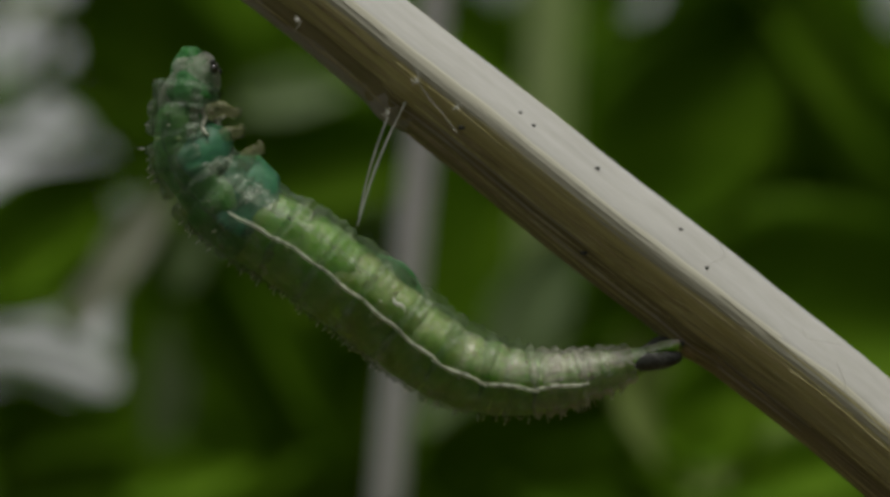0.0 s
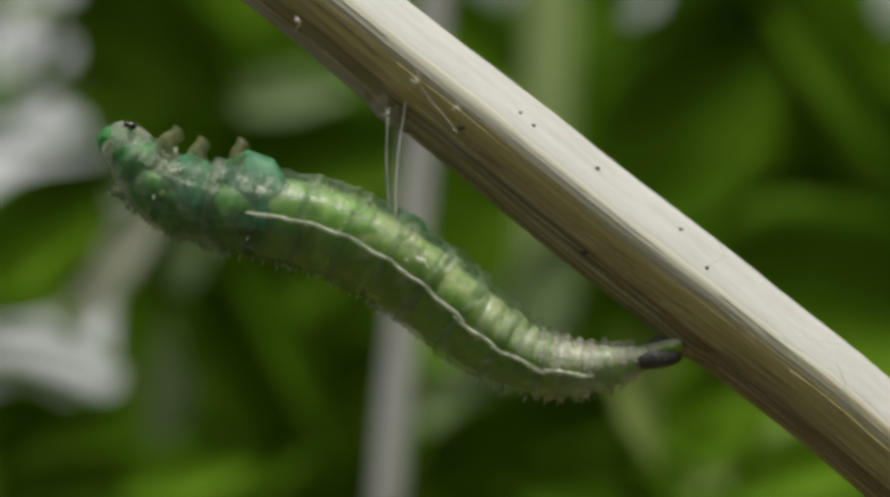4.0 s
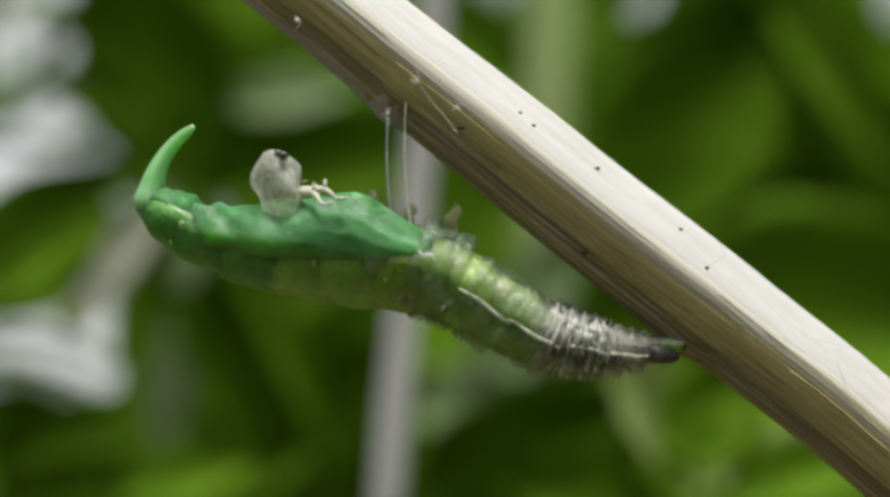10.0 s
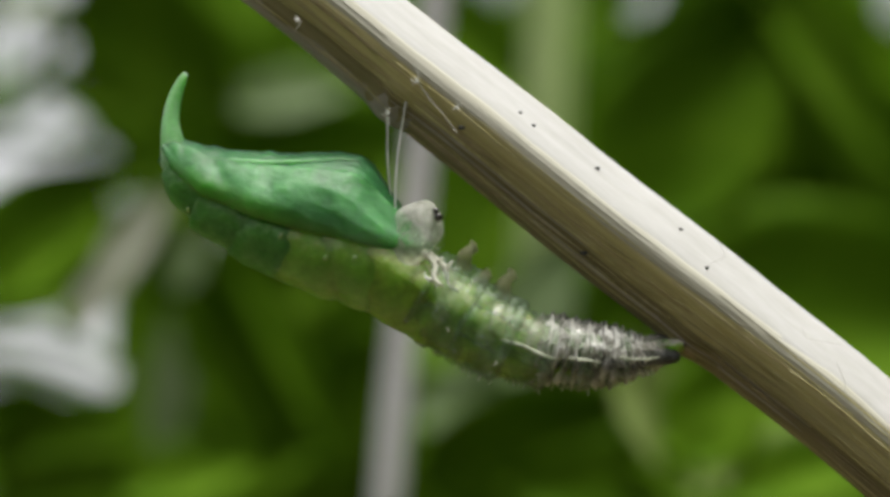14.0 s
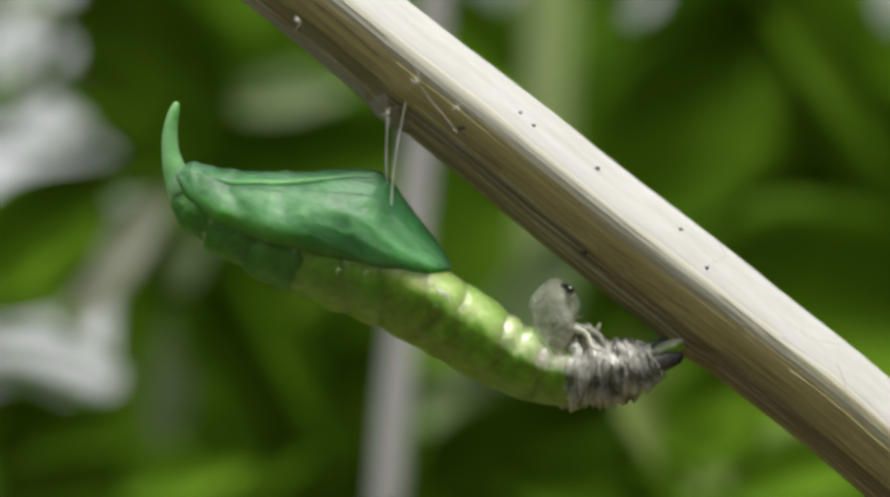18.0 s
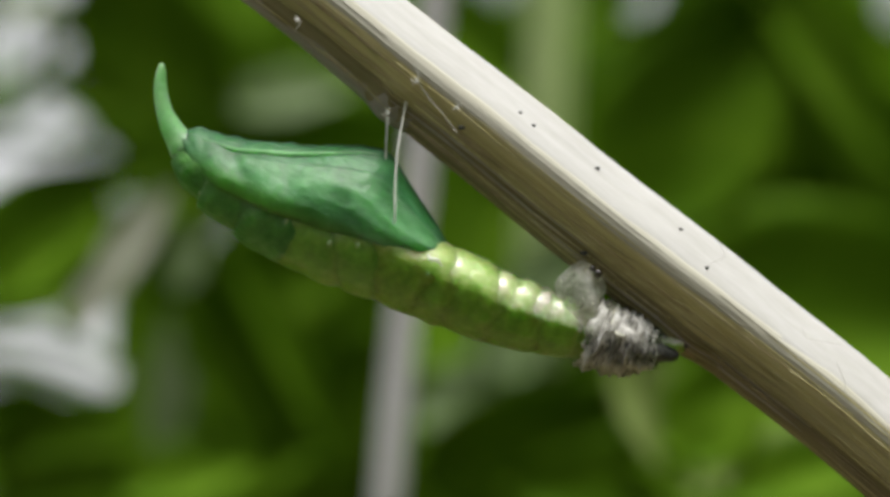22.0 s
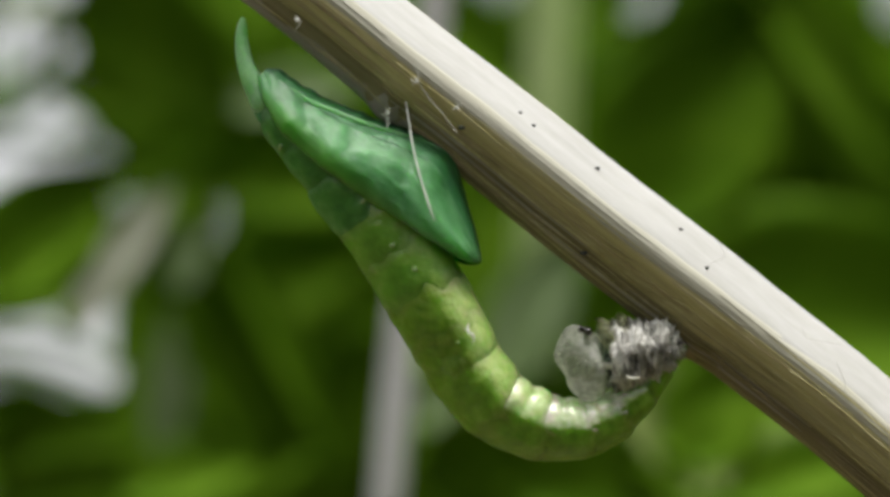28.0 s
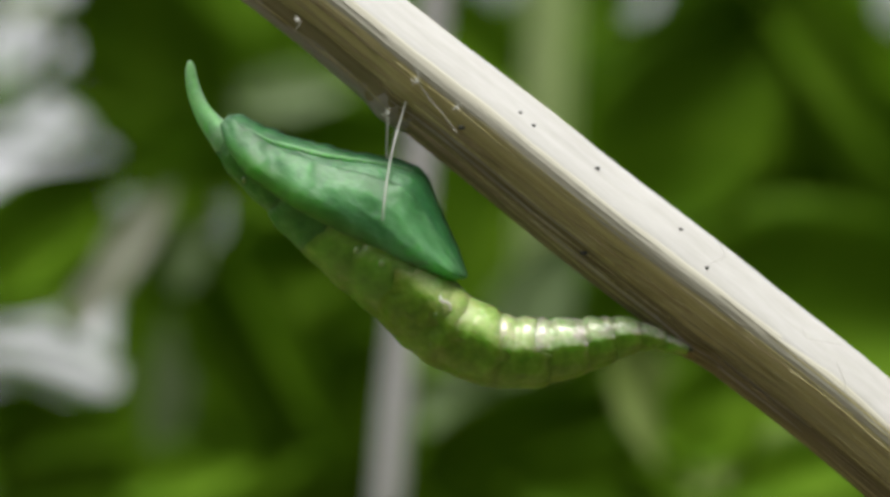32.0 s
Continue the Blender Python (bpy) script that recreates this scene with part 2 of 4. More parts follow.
def dry_stem():
    stalk = thing("dry_stem", "dry straw-coloured plant stem with fibrous grooves, leaning", "stem")
    pts = curve_points(AXIS, 25)
    down = (RIG.inverted().to_3x3() @ Vector((0, 0, -1)))
    bm = bmesh.new()
    n, rows = 56, []

    def section(a):
        """A bluntly five-sided stalk with one ridge towards the eye."""
        return sum(max(0.0, math.cos(a - radians(b)) / d) ** 12 for b, d in ((44, 1), (94, 1.14), (126, 1), (190, 1), (262, 1), (334, 1))) ** (-1 / 12)

    every = [section(2 * math.pi * k / n) for k in range(n)]
    high = max(e * math.cos(2 * math.pi * k / n) for k, e in enumerate(every))
    low = -min(e * math.cos(2 * math.pi * k / n) for k, e in enumerate(every))
    fit, shift = 183 / (high + low), (low - high) / 2
    for i, p in enumerate(pts):
        q = pts[min(i + 1, len(pts) - 1)] - pts[max(i - 1, 0)]
        t = Vector((q[0], 0, -q[1])).normalized()
        up = Vector((-t.z, 0, t.x))
        c = uv(p[0], p[1])
        row = []
        for k in range(n):
            a = 2 * math.pi * k / n
            r = fit * stem_width(p[0]) * every[k] * (1 + 0.014 * noise.noise(Vector((i * 0.04, math.cos(a) * 2.0, math.sin(a) * 2.0))) + 0.004 * math.cos(17 * a + 0.02 * i) + 0.006 * noise.noise(Vector((i * 0.22, math.cos(a) * 4.0, math.sin(a) * 4.0))))
            bulge = math.exp(-((p[0] - 735) / 24) ** 2) * 9 * max(0, -math.cos(a)) + math.exp(-((p[0] - 1252) / 34) ** 2) * 8 * max(0, -math.cos(a))
            r += bulge
            row.append(bm.verts.new(c + (up * (math.cos(a) * r + shift * fit) + Vector((0, -1, 0)) * math.sin(a) * r) * S))
        rows.append(row)
    # down to the soil
    end = c
    far = RIG.inverted() @ Vector((0.62, 0.02, -0.02))
    for f in (0.1, 0.25, 0.5, 0.75, 1.0):
        m = end.lerp(far, f)
        rows.append([bm.verts.new(m + (v.co - end) * (1 + 0.3 * f)) for v in rows[len(pts) - 1]])
    for a, b in zip(rows, rows[1:]):
        for k in range(n):
            bm.faces.new((a[k], a[(k + 1) % n], b[(k + 1) % n], b[k]))
    bm.faces.new(rows[0]), bm.faces.new(rows[-1])
    along = pose(0, 0, 0, 0, 38, 0)
    bm.transform(along.inverted())
    part("stalk", bm, STRAW, stalk).matrix_basis = along
    rnd = random.Random(21)

    def skin_point(s, a, r=0.0):
        """A point on the stalk: s along its axis (u of the axis), a degrees from its top towards the eye."""
        i = min(range(len(pts)), key=lambda j: abs(pts[j][0] - s))
        q = pts[min(i + 1, len(pts) - 1)] - pts[max(i - 1, 0)]
        t = Vector((q[0], 0, -q[1])).normalized()
        up = Vector((-t.z, 0, t.x))
        b = radians(a)
        e = fit * stem_width(s) * section(b) + r
        return uv(*pts[i]) / S + up * (math.cos(b) * e + shift * fit) + Vector((0, -1, 0)) * math.sin(b) * e

    # raised fibres along the stalk's lower side, their brown adding to its painted shade
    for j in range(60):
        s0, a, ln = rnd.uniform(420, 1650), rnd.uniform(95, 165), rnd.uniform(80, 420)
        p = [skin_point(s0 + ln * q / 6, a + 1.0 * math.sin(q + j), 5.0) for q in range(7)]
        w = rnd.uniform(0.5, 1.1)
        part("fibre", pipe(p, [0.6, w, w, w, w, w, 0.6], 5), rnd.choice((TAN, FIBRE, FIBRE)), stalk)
    # a tan fibre layer below the ridge and brown bark under it, in long strips whose darkening tones also paint the
    # underside's shade
    def strip(name, mat, s0, s1, a0, a1, ragged, height, seed, label="", m=18, edge=-1.5):
        bm = bmesh.new()
        grid = []
        n = int((s1 - s0) / 7)
        for i in range(n + 1):
            x = s0 + (s1 - s0) * i / n
            b0 = a0 + ragged * noise.noise(Vector((x * 0.010, seed, 0))) + 0.25 * ragged * noise.noise(Vector((x * 0.03, seed + 5, 0)))
            b1 = a1 + ragged * noise.noise(Vector((x * 0.010, seed + 10, 0))) + 0.25 * ragged * noise.noise(Vector((x * 0.03, seed + 15, 0)))
            if m < 18:
                taper = min(1.0, 5 * i / n, 5 * (n - i) / n)
                b0, b1 = a0 + (a1 - a0) / 2 + (b0 - (a0 + a1) / 2) * taper, a0 + (a1 - a0) / 2 + (b1 - (a0 + a1) / 2) * taper
            row = []
            for q in range(m + 1):
                b = b0 + (b1 - b0) * q / m
                low = max(0.0, -math.cos(radians(b)))
                h = height * math.sin(math.pi * q / m) ** 0.7 + low * (9 * math.exp(-((x - 735) / 24) ** 2) + 8 * math.exp(-((x - 1252) / 34) ** 2)) + 0.8 * noise.noise(Vector((x * 0.004, q * 1.7, seed)))
                row.append(bm.verts.new(skin_point(x, b, h if 0 < q < m else edge) * S))
            grid.append(row)
        for p, q in zip(grid, grid[1:]):
            for h in range(m):
                bm.faces.new((p[h], p[h + 1], q[h + 1], q[h]))
        bm.transform(along.inverted())
        part(name, bm, mat, stalk, label).matrix_basis = along

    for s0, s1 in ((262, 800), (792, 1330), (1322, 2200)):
        strip("fibre_shade_layer", PALE_FIBRE, s0 - 20, s1 + 20, 71, 100, 3.5, 2.3, 9.0 + s0, "pale fibres that start the painted shade below the smooth skin")
        strip("fibre_shade_layer", TAN, s0, s1, 84, 132, 3.5, 3.2, 3.0 + s0, "tan fibres in long streaks, toned for shade below the ridge")
        strip("fibre_shade_layer", OCHRE, s0 + 12, s1 + 12, 104, 136, 4, 4.0, 7.0 + s0, "brownish fibres in long streaks, toned for deeper shade")
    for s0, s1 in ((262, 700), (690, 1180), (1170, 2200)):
        strip("bark", SHADE_BARK, s0, s1, 117, 200, 4, 4.8, 5.0 + s0, "thin brown bark in long streaks, with underside shade in its tone")
    # this grey strip paints light thrown back onto the stem's underside
    strip("bark", GREY_BOUNCE_BARK, 262, 770, 128, 205, 7, 6.2, 31.0, "greyish bark, its lightness painted as reflected light")
    strip("bark", GREY_BOUNCE_BARK, 1205, 1290, 150, 205, 5, 6.0, 41.0, "greyish bark round the silk pad")
    # loose ribbons of fibre, each of one tone, darker towards the underside to paint its shade in streaks
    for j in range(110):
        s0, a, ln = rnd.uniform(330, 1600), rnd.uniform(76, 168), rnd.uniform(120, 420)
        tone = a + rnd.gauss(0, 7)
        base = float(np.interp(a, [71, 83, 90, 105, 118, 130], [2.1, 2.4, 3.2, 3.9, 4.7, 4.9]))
        mat = PALE_FIBRE if tone < 88 else TAN if tone < 108 else OCHRE if tone < 122 else rnd.choice((SHADE_BARK, SHADE_BARK, OCHRE, GREY_BOUNCE_BARK))
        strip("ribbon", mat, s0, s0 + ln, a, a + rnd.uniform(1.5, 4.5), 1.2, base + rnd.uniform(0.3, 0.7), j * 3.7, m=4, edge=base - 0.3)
    # specks and scars
    for s0, a, r in ((1066, 134, 5.5), (905, 52, 3.5), (880, 48, 3), (1010, 40, 3.5), (1150, 35, 3), (830, 108, 5), (1210, 60, 3), (1330, 100, 3)):
        part("speck", ball(bmesh.new(), skin_point(s0, a, 6 if a > 102 else 1), r, (1.4, 0.6, 0.8)), DARKG, stalk, "tiny dark speck")
    for s0, a, r in ((870, 100, 7), (858, 97, 5)):
        part("bud_scar", ball(bmesh.new(), skin_point(s0, a, -3.5), r, (1.6, 0.8, 0.8)), STRAW, stalk, "small pale bud scar")
    # curled hairs and silk on the bark
    for hold in ([(735, 146), (752, 175), (778, 205), (806, 242)], [(1394, 572), (1402, 590), (1430, 596), (1464, 602)], [(1452, 632), (1466, 662), (1468, 686)],
                 [(530, 40), (536, 52), (528, 66)], [(1250, 425), (1262, 450), (1240, 462)]):
        p = curve_points([(x - 784, -112, 438 - y) for x, y in hold], 6)
        part("curled_hair", pipe(p, [0.3] + [0.65] * (len(p) - 2) + [0.3], 5), SILK, stalk, "fine pale curled hair")
    # small webs of silk that anchor the girdle
    rnd = random.Random(8)
    for (u, v), count, reach in (((736, 152), 6, 15), ((804, 197), 4, 9), ((686, 206), 4, 12), ((530, 45), 3, 12)):
        bm = bmesh.new()
        ball(bm, (u - 784, -104, 438 - v), 3.2, (1.3, 0.7, 1.0), 1)
        for q in range(count):
            g, ln = rnd.uniform(0, 6.28), reach * rnd.uniform(0.5, 1.2)
            p = Vector((u - 784, -104, 438 - v))
            e = p + Vector((math.cos(g) * ln, rnd.uniform(-4, 10), math.sin(g) * ln))
            pipe(curve_points([p, p.lerp(e, 0.5) + Vector((rnd.uniform(-4, 4), -3, rnd.uniform(-4, 4))), e], 4), [0.8] + [0.4] * 7 + [0.2], 4, bm)
        part("silk_web", bm, SILK, stalk, "small tuft of white silk")
    # the silk pad that holds the tail
    part("silk_pad", loft([(-30, 0, 4, 4, 14), (-14, 0, 10, 10, 24), (8, 0, 12, 11, 28), (26, 0, 7, 7, 18), (38, 0, 2, 2, 6)], 16, rough=0.3, freq=0.08), FIBRE, stalk, "dark brown matted silk pad").matrix_basis = stance((1208, 612), (0.8, 0.62), depth=-22)
    return stalk


dry_stem()

# ---- the creature: postures ----
# time, how far the skin reaches (share of the length), loose head skin, tip of the horn, centre line from tail to head
POSTURES = []


def posture(t, front, lump, tip, *line):
    POSTURES.append((t, front, lump, tip, line))


posture(0, 0.99, None, None, (1190, 608), (1080, 648), (940, 672), (800, 640), (670, 540), (540, 440), (400, 355), (325, 255), (335, 150))
posture(1, 0.99, None, None, (1190, 608), (1080, 645), (950, 650), (820, 600), (680, 510), (550, 420), (420, 345), (295, 250), (295, 155))
posture(2, 0.99, None, None, (1190, 608), (1080, 645), (960, 645), (840, 590), (710, 510), (570, 430), (420, 390), (290, 340), (215, 250))
posture(3, 0.99, None, None, (1190, 608), (1080, 640), (960, 640), (840, 575), (720, 480), (580, 400), (430, 360), (300, 330), (215, 250))
posture(3.5, 0.99, None, None, (1190, 608), (1080, 640), (960, 640), (840, 575), (720, 475), (580, 395), (430, 360), (300, 330), (220, 255))
posture(5.5, 0.84, None, None, (1190, 608), (1090, 645), (960, 640), (840, 565), (720, 480), (590, 430), (440, 420), (330, 430), (240, 360))
posture(6, 0.76, None, None, (1190, 608), (1090, 635), (960, 625), (840, 560), (730, 475), (600, 430), (450, 430), (330, 430), (235, 370))
posture(7, 0.68, (350, 310), (385, 300), (1190, 608), (1090, 625), (970, 600), (860, 545), (750, 465), (620, 420), (470, 410), (340, 390), (265, 320))
posture(7.5, 0.66, (375, 300), (400, 285), (1190, 608), (1090, 610), (970, 580), (860, 520), (750, 440), (630, 400), (480, 390), (350, 370), (280, 290))
posture(8, 0.65, (520, 220), (470, 320), (1190, 608), (1090, 640), (980, 640), (890, 560), (820, 450), (720, 370), (575, 315), (455, 275), (396, 178))
posture(8.4, 0.64, (432, 345), (425, 318), (1190, 608), (1090, 625), (970, 600), (860, 540), (760, 475), (640, 430), (490, 420), (370, 400), (300, 330))
posture(9, 0.62, (440, 335), (410, 305), (1190, 608), (1090, 620), (970, 595), (860, 545), (750, 490), (620, 460), (480, 430), (370, 400), (300, 330))
posture(10, 0.6, (495, 330), (330, 240), (1190, 608), (1090, 615), (970, 595), (860, 535), (750, 475), (610, 450), (470, 430), (350, 400), (250, 350))
posture(10.2, 0.595, (510, 335), (315, 228), (1190, 608), (1090, 615), (970, 595), (860, 535), (750, 475), (610, 450), (470, 430), (350, 400), (247, 345))
posture(10.5, 0.59, (655, 240), (430, 92), (1190, 608), (1090, 630), (990, 620), (900, 520), (820, 410), (710, 340), (570, 300), (450, 270), (360, 220))
posture(10.8, 0.585, (570, 350), (305, 240), (1190, 608), (1090, 625), (970, 605), (860, 550), (750, 495), (610, 470), (470, 435), (350, 400), (265, 365))
posture(11, 0.58, (575, 360), (298, 232), (1190, 608), (1090, 625), (970, 605), (860, 550), (750, 500), (610, 475), (470, 440), (350, 405), (247, 360))
posture(12, 0.55, (630, 370), (305, 193), (1190, 608), (1090, 625), (980, 620), (860, 570), (750, 510), (620, 450), (480, 420), (360, 380), (262, 322))
posture(12.5, 0.52, (745, 365), (420, 142), (1190, 608), (1100, 640), (1010, 650), (920, 580), (830, 490), (720, 420), (580, 380), (460, 340), (365, 290))
posture(13, 0.5, (665, 385), (312, 170), (1190, 608), (1100, 625), (980, 620), (860, 580), (750, 510), (630, 440), (490, 400), (370, 360), (267, 305))
posture(14, 0.46, (730, 415), (325, 133), (1190, 608), (1100, 625), (980, 620), (860, 585), (760, 520), (650, 440), (510, 390), (390, 340), (300, 275))
posture(14.5, 0.44, (750, 435), (320, 168), (1190, 608), (1100, 630), (980, 630), (860, 590), (760, 530), (650, 460), (510, 410), (390, 365), (295, 310))
posture(16.5, 0.32, (870, 485), (275, 193), (1190, 608), (1100, 640), (980, 630), (870, 580), (760, 515), (650, 445), (510, 410), (380, 380), (290, 340))
posture(17, 0.3, (880, 540), (312, 150), (1190, 608), (1100, 650), (970, 660), (850, 620), (750, 540), (650, 450), (510, 400), (390, 350), (310, 300))
posture(18, 0.23, (976, 556), (310, 185), (1190, 608), (1100, 652), (978, 655), (872, 608), (777, 540), (660, 460), (520, 410), (400, 370), (310, 330))
posture(19, 0.22, (965, 550), (322, 110), (1190, 608), (1100, 640), (970, 640), (850, 585), (750, 515), (640, 440), (510, 380), (400, 320), (315, 260))
posture(20, 0.2, (990, 540), (262, 167), (1190, 608), (1100, 625), (970, 610), (850, 560), (740, 500), (630, 430), (500, 380), (380, 340), (285, 300))
posture(21, 0.18, (1010, 530), (264, 145), (1190, 608), (1100, 615), (970, 595), (850, 550), (740, 490), (630, 415), (500, 365), (385, 320), (290, 280))
posture(22, 0.165, (1020, 525), (286, 122), (1190, 608), (1100, 605), (980, 570), (870, 535), (760, 480), (640, 410), (510, 360), (400, 305), (315, 255))
posture(23, 0.155, (1040, 530), (283, 117), (1190, 608), (1100, 605), (980, 570), (870, 525), (760, 480), (640, 405), (510, 355), (400, 300), (315, 250))
posture(24, 0.145, (1055, 540), (262, 133), (1190, 608), (1100, 605), (980, 565), (860, 520), (750, 475), (630, 400), (500, 360), (390, 310), (300, 265))
posture(24.5, 0.145, (1035, 530), (332, 40), (1190, 608), (1100, 615), (980, 600), (860, 560), (740, 510), (630, 410), (510, 330), (410, 260), (340, 190))
posture(25, 0.145, (1045, 540), (243, 132), (1190, 608), (1100, 605), (970, 565), (840, 515), (730, 470), (610, 400), (490, 360), (375, 310), (280, 265))
posture(25.5, 0.145, (1030, 555), (392, -10), (1190, 608), (1100, 625), (980, 620), (850, 590), (730, 520), (640, 410), (540, 310), (450, 230), (385, 160))
posture(27.5, 0.14, (1060, 580), (382, 5), (1190, 608), (1100, 630), (980, 610), (850, 570), (730, 510), (640, 410), (540, 315), (450, 240), (385, 170))
posture(28, 0.0, (1025, 635), (420, 12), (1195, 612), (1140, 680), (1050, 745), (950, 745), (860, 690), (790, 570), (700, 420), (580, 290), (460, 170))
posture(29, 0.0, (1045, 645), (365, 88), (1198, 615), (1160, 700), (1080, 770), (980, 775), (880, 715), (790, 590), (690, 450), (560, 330), (420, 225))
posture(30, 0.0, (1000, 620), (340, 70), (1198, 615), (1140, 690), (1060, 745), (960, 740), (850, 690), (760, 570), (660, 430), (530, 310), (390, 220))
posture(30.5, 0.0, (995, 600), (386, 45), (1198, 615), (1140, 690), (1060, 745), (960, 740), (850, 690), (770, 570), (680, 420), (560, 300), (420, 200))
posture(31, 0.0, (1045, 570), (382, 52), (1198, 615), (1140, 680), (1060, 735), (960, 740), (850, 700), (750, 580), (670, 430), (550, 310), (420, 205))
posture(31.3, 0.0, (1025, 665), (402, 65), (1198, 612), (1170, 710), (1100, 780), (1000, 780), (890, 710), (820, 580), (720, 420), (600, 300), (455, 200))
posture(31.5, 0.0, (1045, 570), (318, 75), (1198, 612), (1110, 610), (1000, 630), (900, 655), (800, 630), (720, 530), (620, 420), (500, 310), (370, 230))
posture(32, 0.0, (1045, 570), (335, 113), (1198, 612), (1110, 590), (1000, 610), (890, 615), (790, 570), (710, 490), (600, 400), (500, 320), (390, 240))
# front corner and tip of the wing case
WINGS = {}
WINGS[7] = (320, 330), (790, 400)
WINGS[7.5] = (330, 310), (800, 380)
WINGS[8] = (398, 220), (822, 350)
WINGS[8.4] = (335, 345), (800, 440)
WINGS[9] = (330, 345), (800, 450)
WINGS[10] = (300, 350), (780, 430)
WINGS[10.2] = (295, 345), (775, 425)
WINGS[10.5] = (390, 215), (840, 335)
WINGS[10.8] = (292, 355), (750, 455)
WINGS[11] = (290, 355), (750, 460)
WINGS[12] = (290, 312), (750, 440)
WINGS[12.5] = (360, 245), (800, 420)
WINGS[13] = (285, 285), (735, 430)
WINGS[14] = (300, 245), (755, 425)
WINGS[14.5] = (300, 280), (745, 460)
WINGS[16.5] = (300, 305), (780, 450)
WINGS[17] = (325, 265), (765, 460)
WINGS[18] = (325, 295), (795, 465)
WINGS[19] = (335, 225), (768, 458)
WINGS[20] = (305, 275), (772, 445)
WINGS[21] = (310, 255), (772, 440)
WINGS[22] = (335, 232), (797, 438)
WINGS[23] = (330, 228), (795, 438)
WINGS[24] = (315, 240), (790, 430)
WINGS[24.5] = (365, 155), (755, 440)
WINGS[25] = (300, 235), (760, 430)
WINGS[25.5] = (405, 120), (760, 460)
WINGS[27.5] = (400, 160), (760, 460)
WINGS[28] = (470, 130), (850, 485)
WINGS[29] = (420, 200), (832, 495)
WINGS[30] = (400, 180), (798, 492)
WINGS[30.5] = (440, 160), (808, 500)
WINGS[31] = (435, 170), (795, 495)
WINGS[31.3] = (465, 170), (855, 488)
WINGS[31.5] = (380, 190), (778, 495)
WINGS[32] = (405, 208), (795, 470)
# the heap of shed skin once the body has left it
HEAPS = {28: (1125, 620), 29: (1140, 635), 30: (1110, 612), 30.5: (1112, 600), 31: (1145, 575), 31.3: (1135, 640), 31.5: (1145, 575), 32: (1145, 575)}


class Line:
    """The centre line of a posture, by its share of the length from tail (0) to head (1)."""
    def __init__(self, ctrl):
        self.p = np.array(curve_points(ctrl, 10))
        d = np.hypot(*np.diff(self.p, axis=0).T)
        self.s = np.concatenate([[0], np.cumsum(d)])
        self.length = self.s[-1]

    def at(self, f):
        s = f * self.length
        return np.array([np.interp(s, self.s, self.p[:, 0]), np.interp(s, self.s, self.p[:, 1])])

    def way(self, f, h=0.05):
        d = self.at(min(1, f + h)) - self.at(max(0, f - h))
        return d / np.hypot(*d)


def girth(f):
    return float(np.interp(f, [0, .05, .1, .2, .3, .4, .5, .6, .7, .8, .9, 1], [13, 20, 34, 54, 66, 75, 81, 84, 82, 74, 62, 46]))


# ---- the chrysalis ----
CHRYSALIS = thing("chrysalis", "glossy green butterfly chrysalis with pointed horn, fixed to the stem", "chrysalis")
NOMINAL = 1000.0
SEGMENTS = []


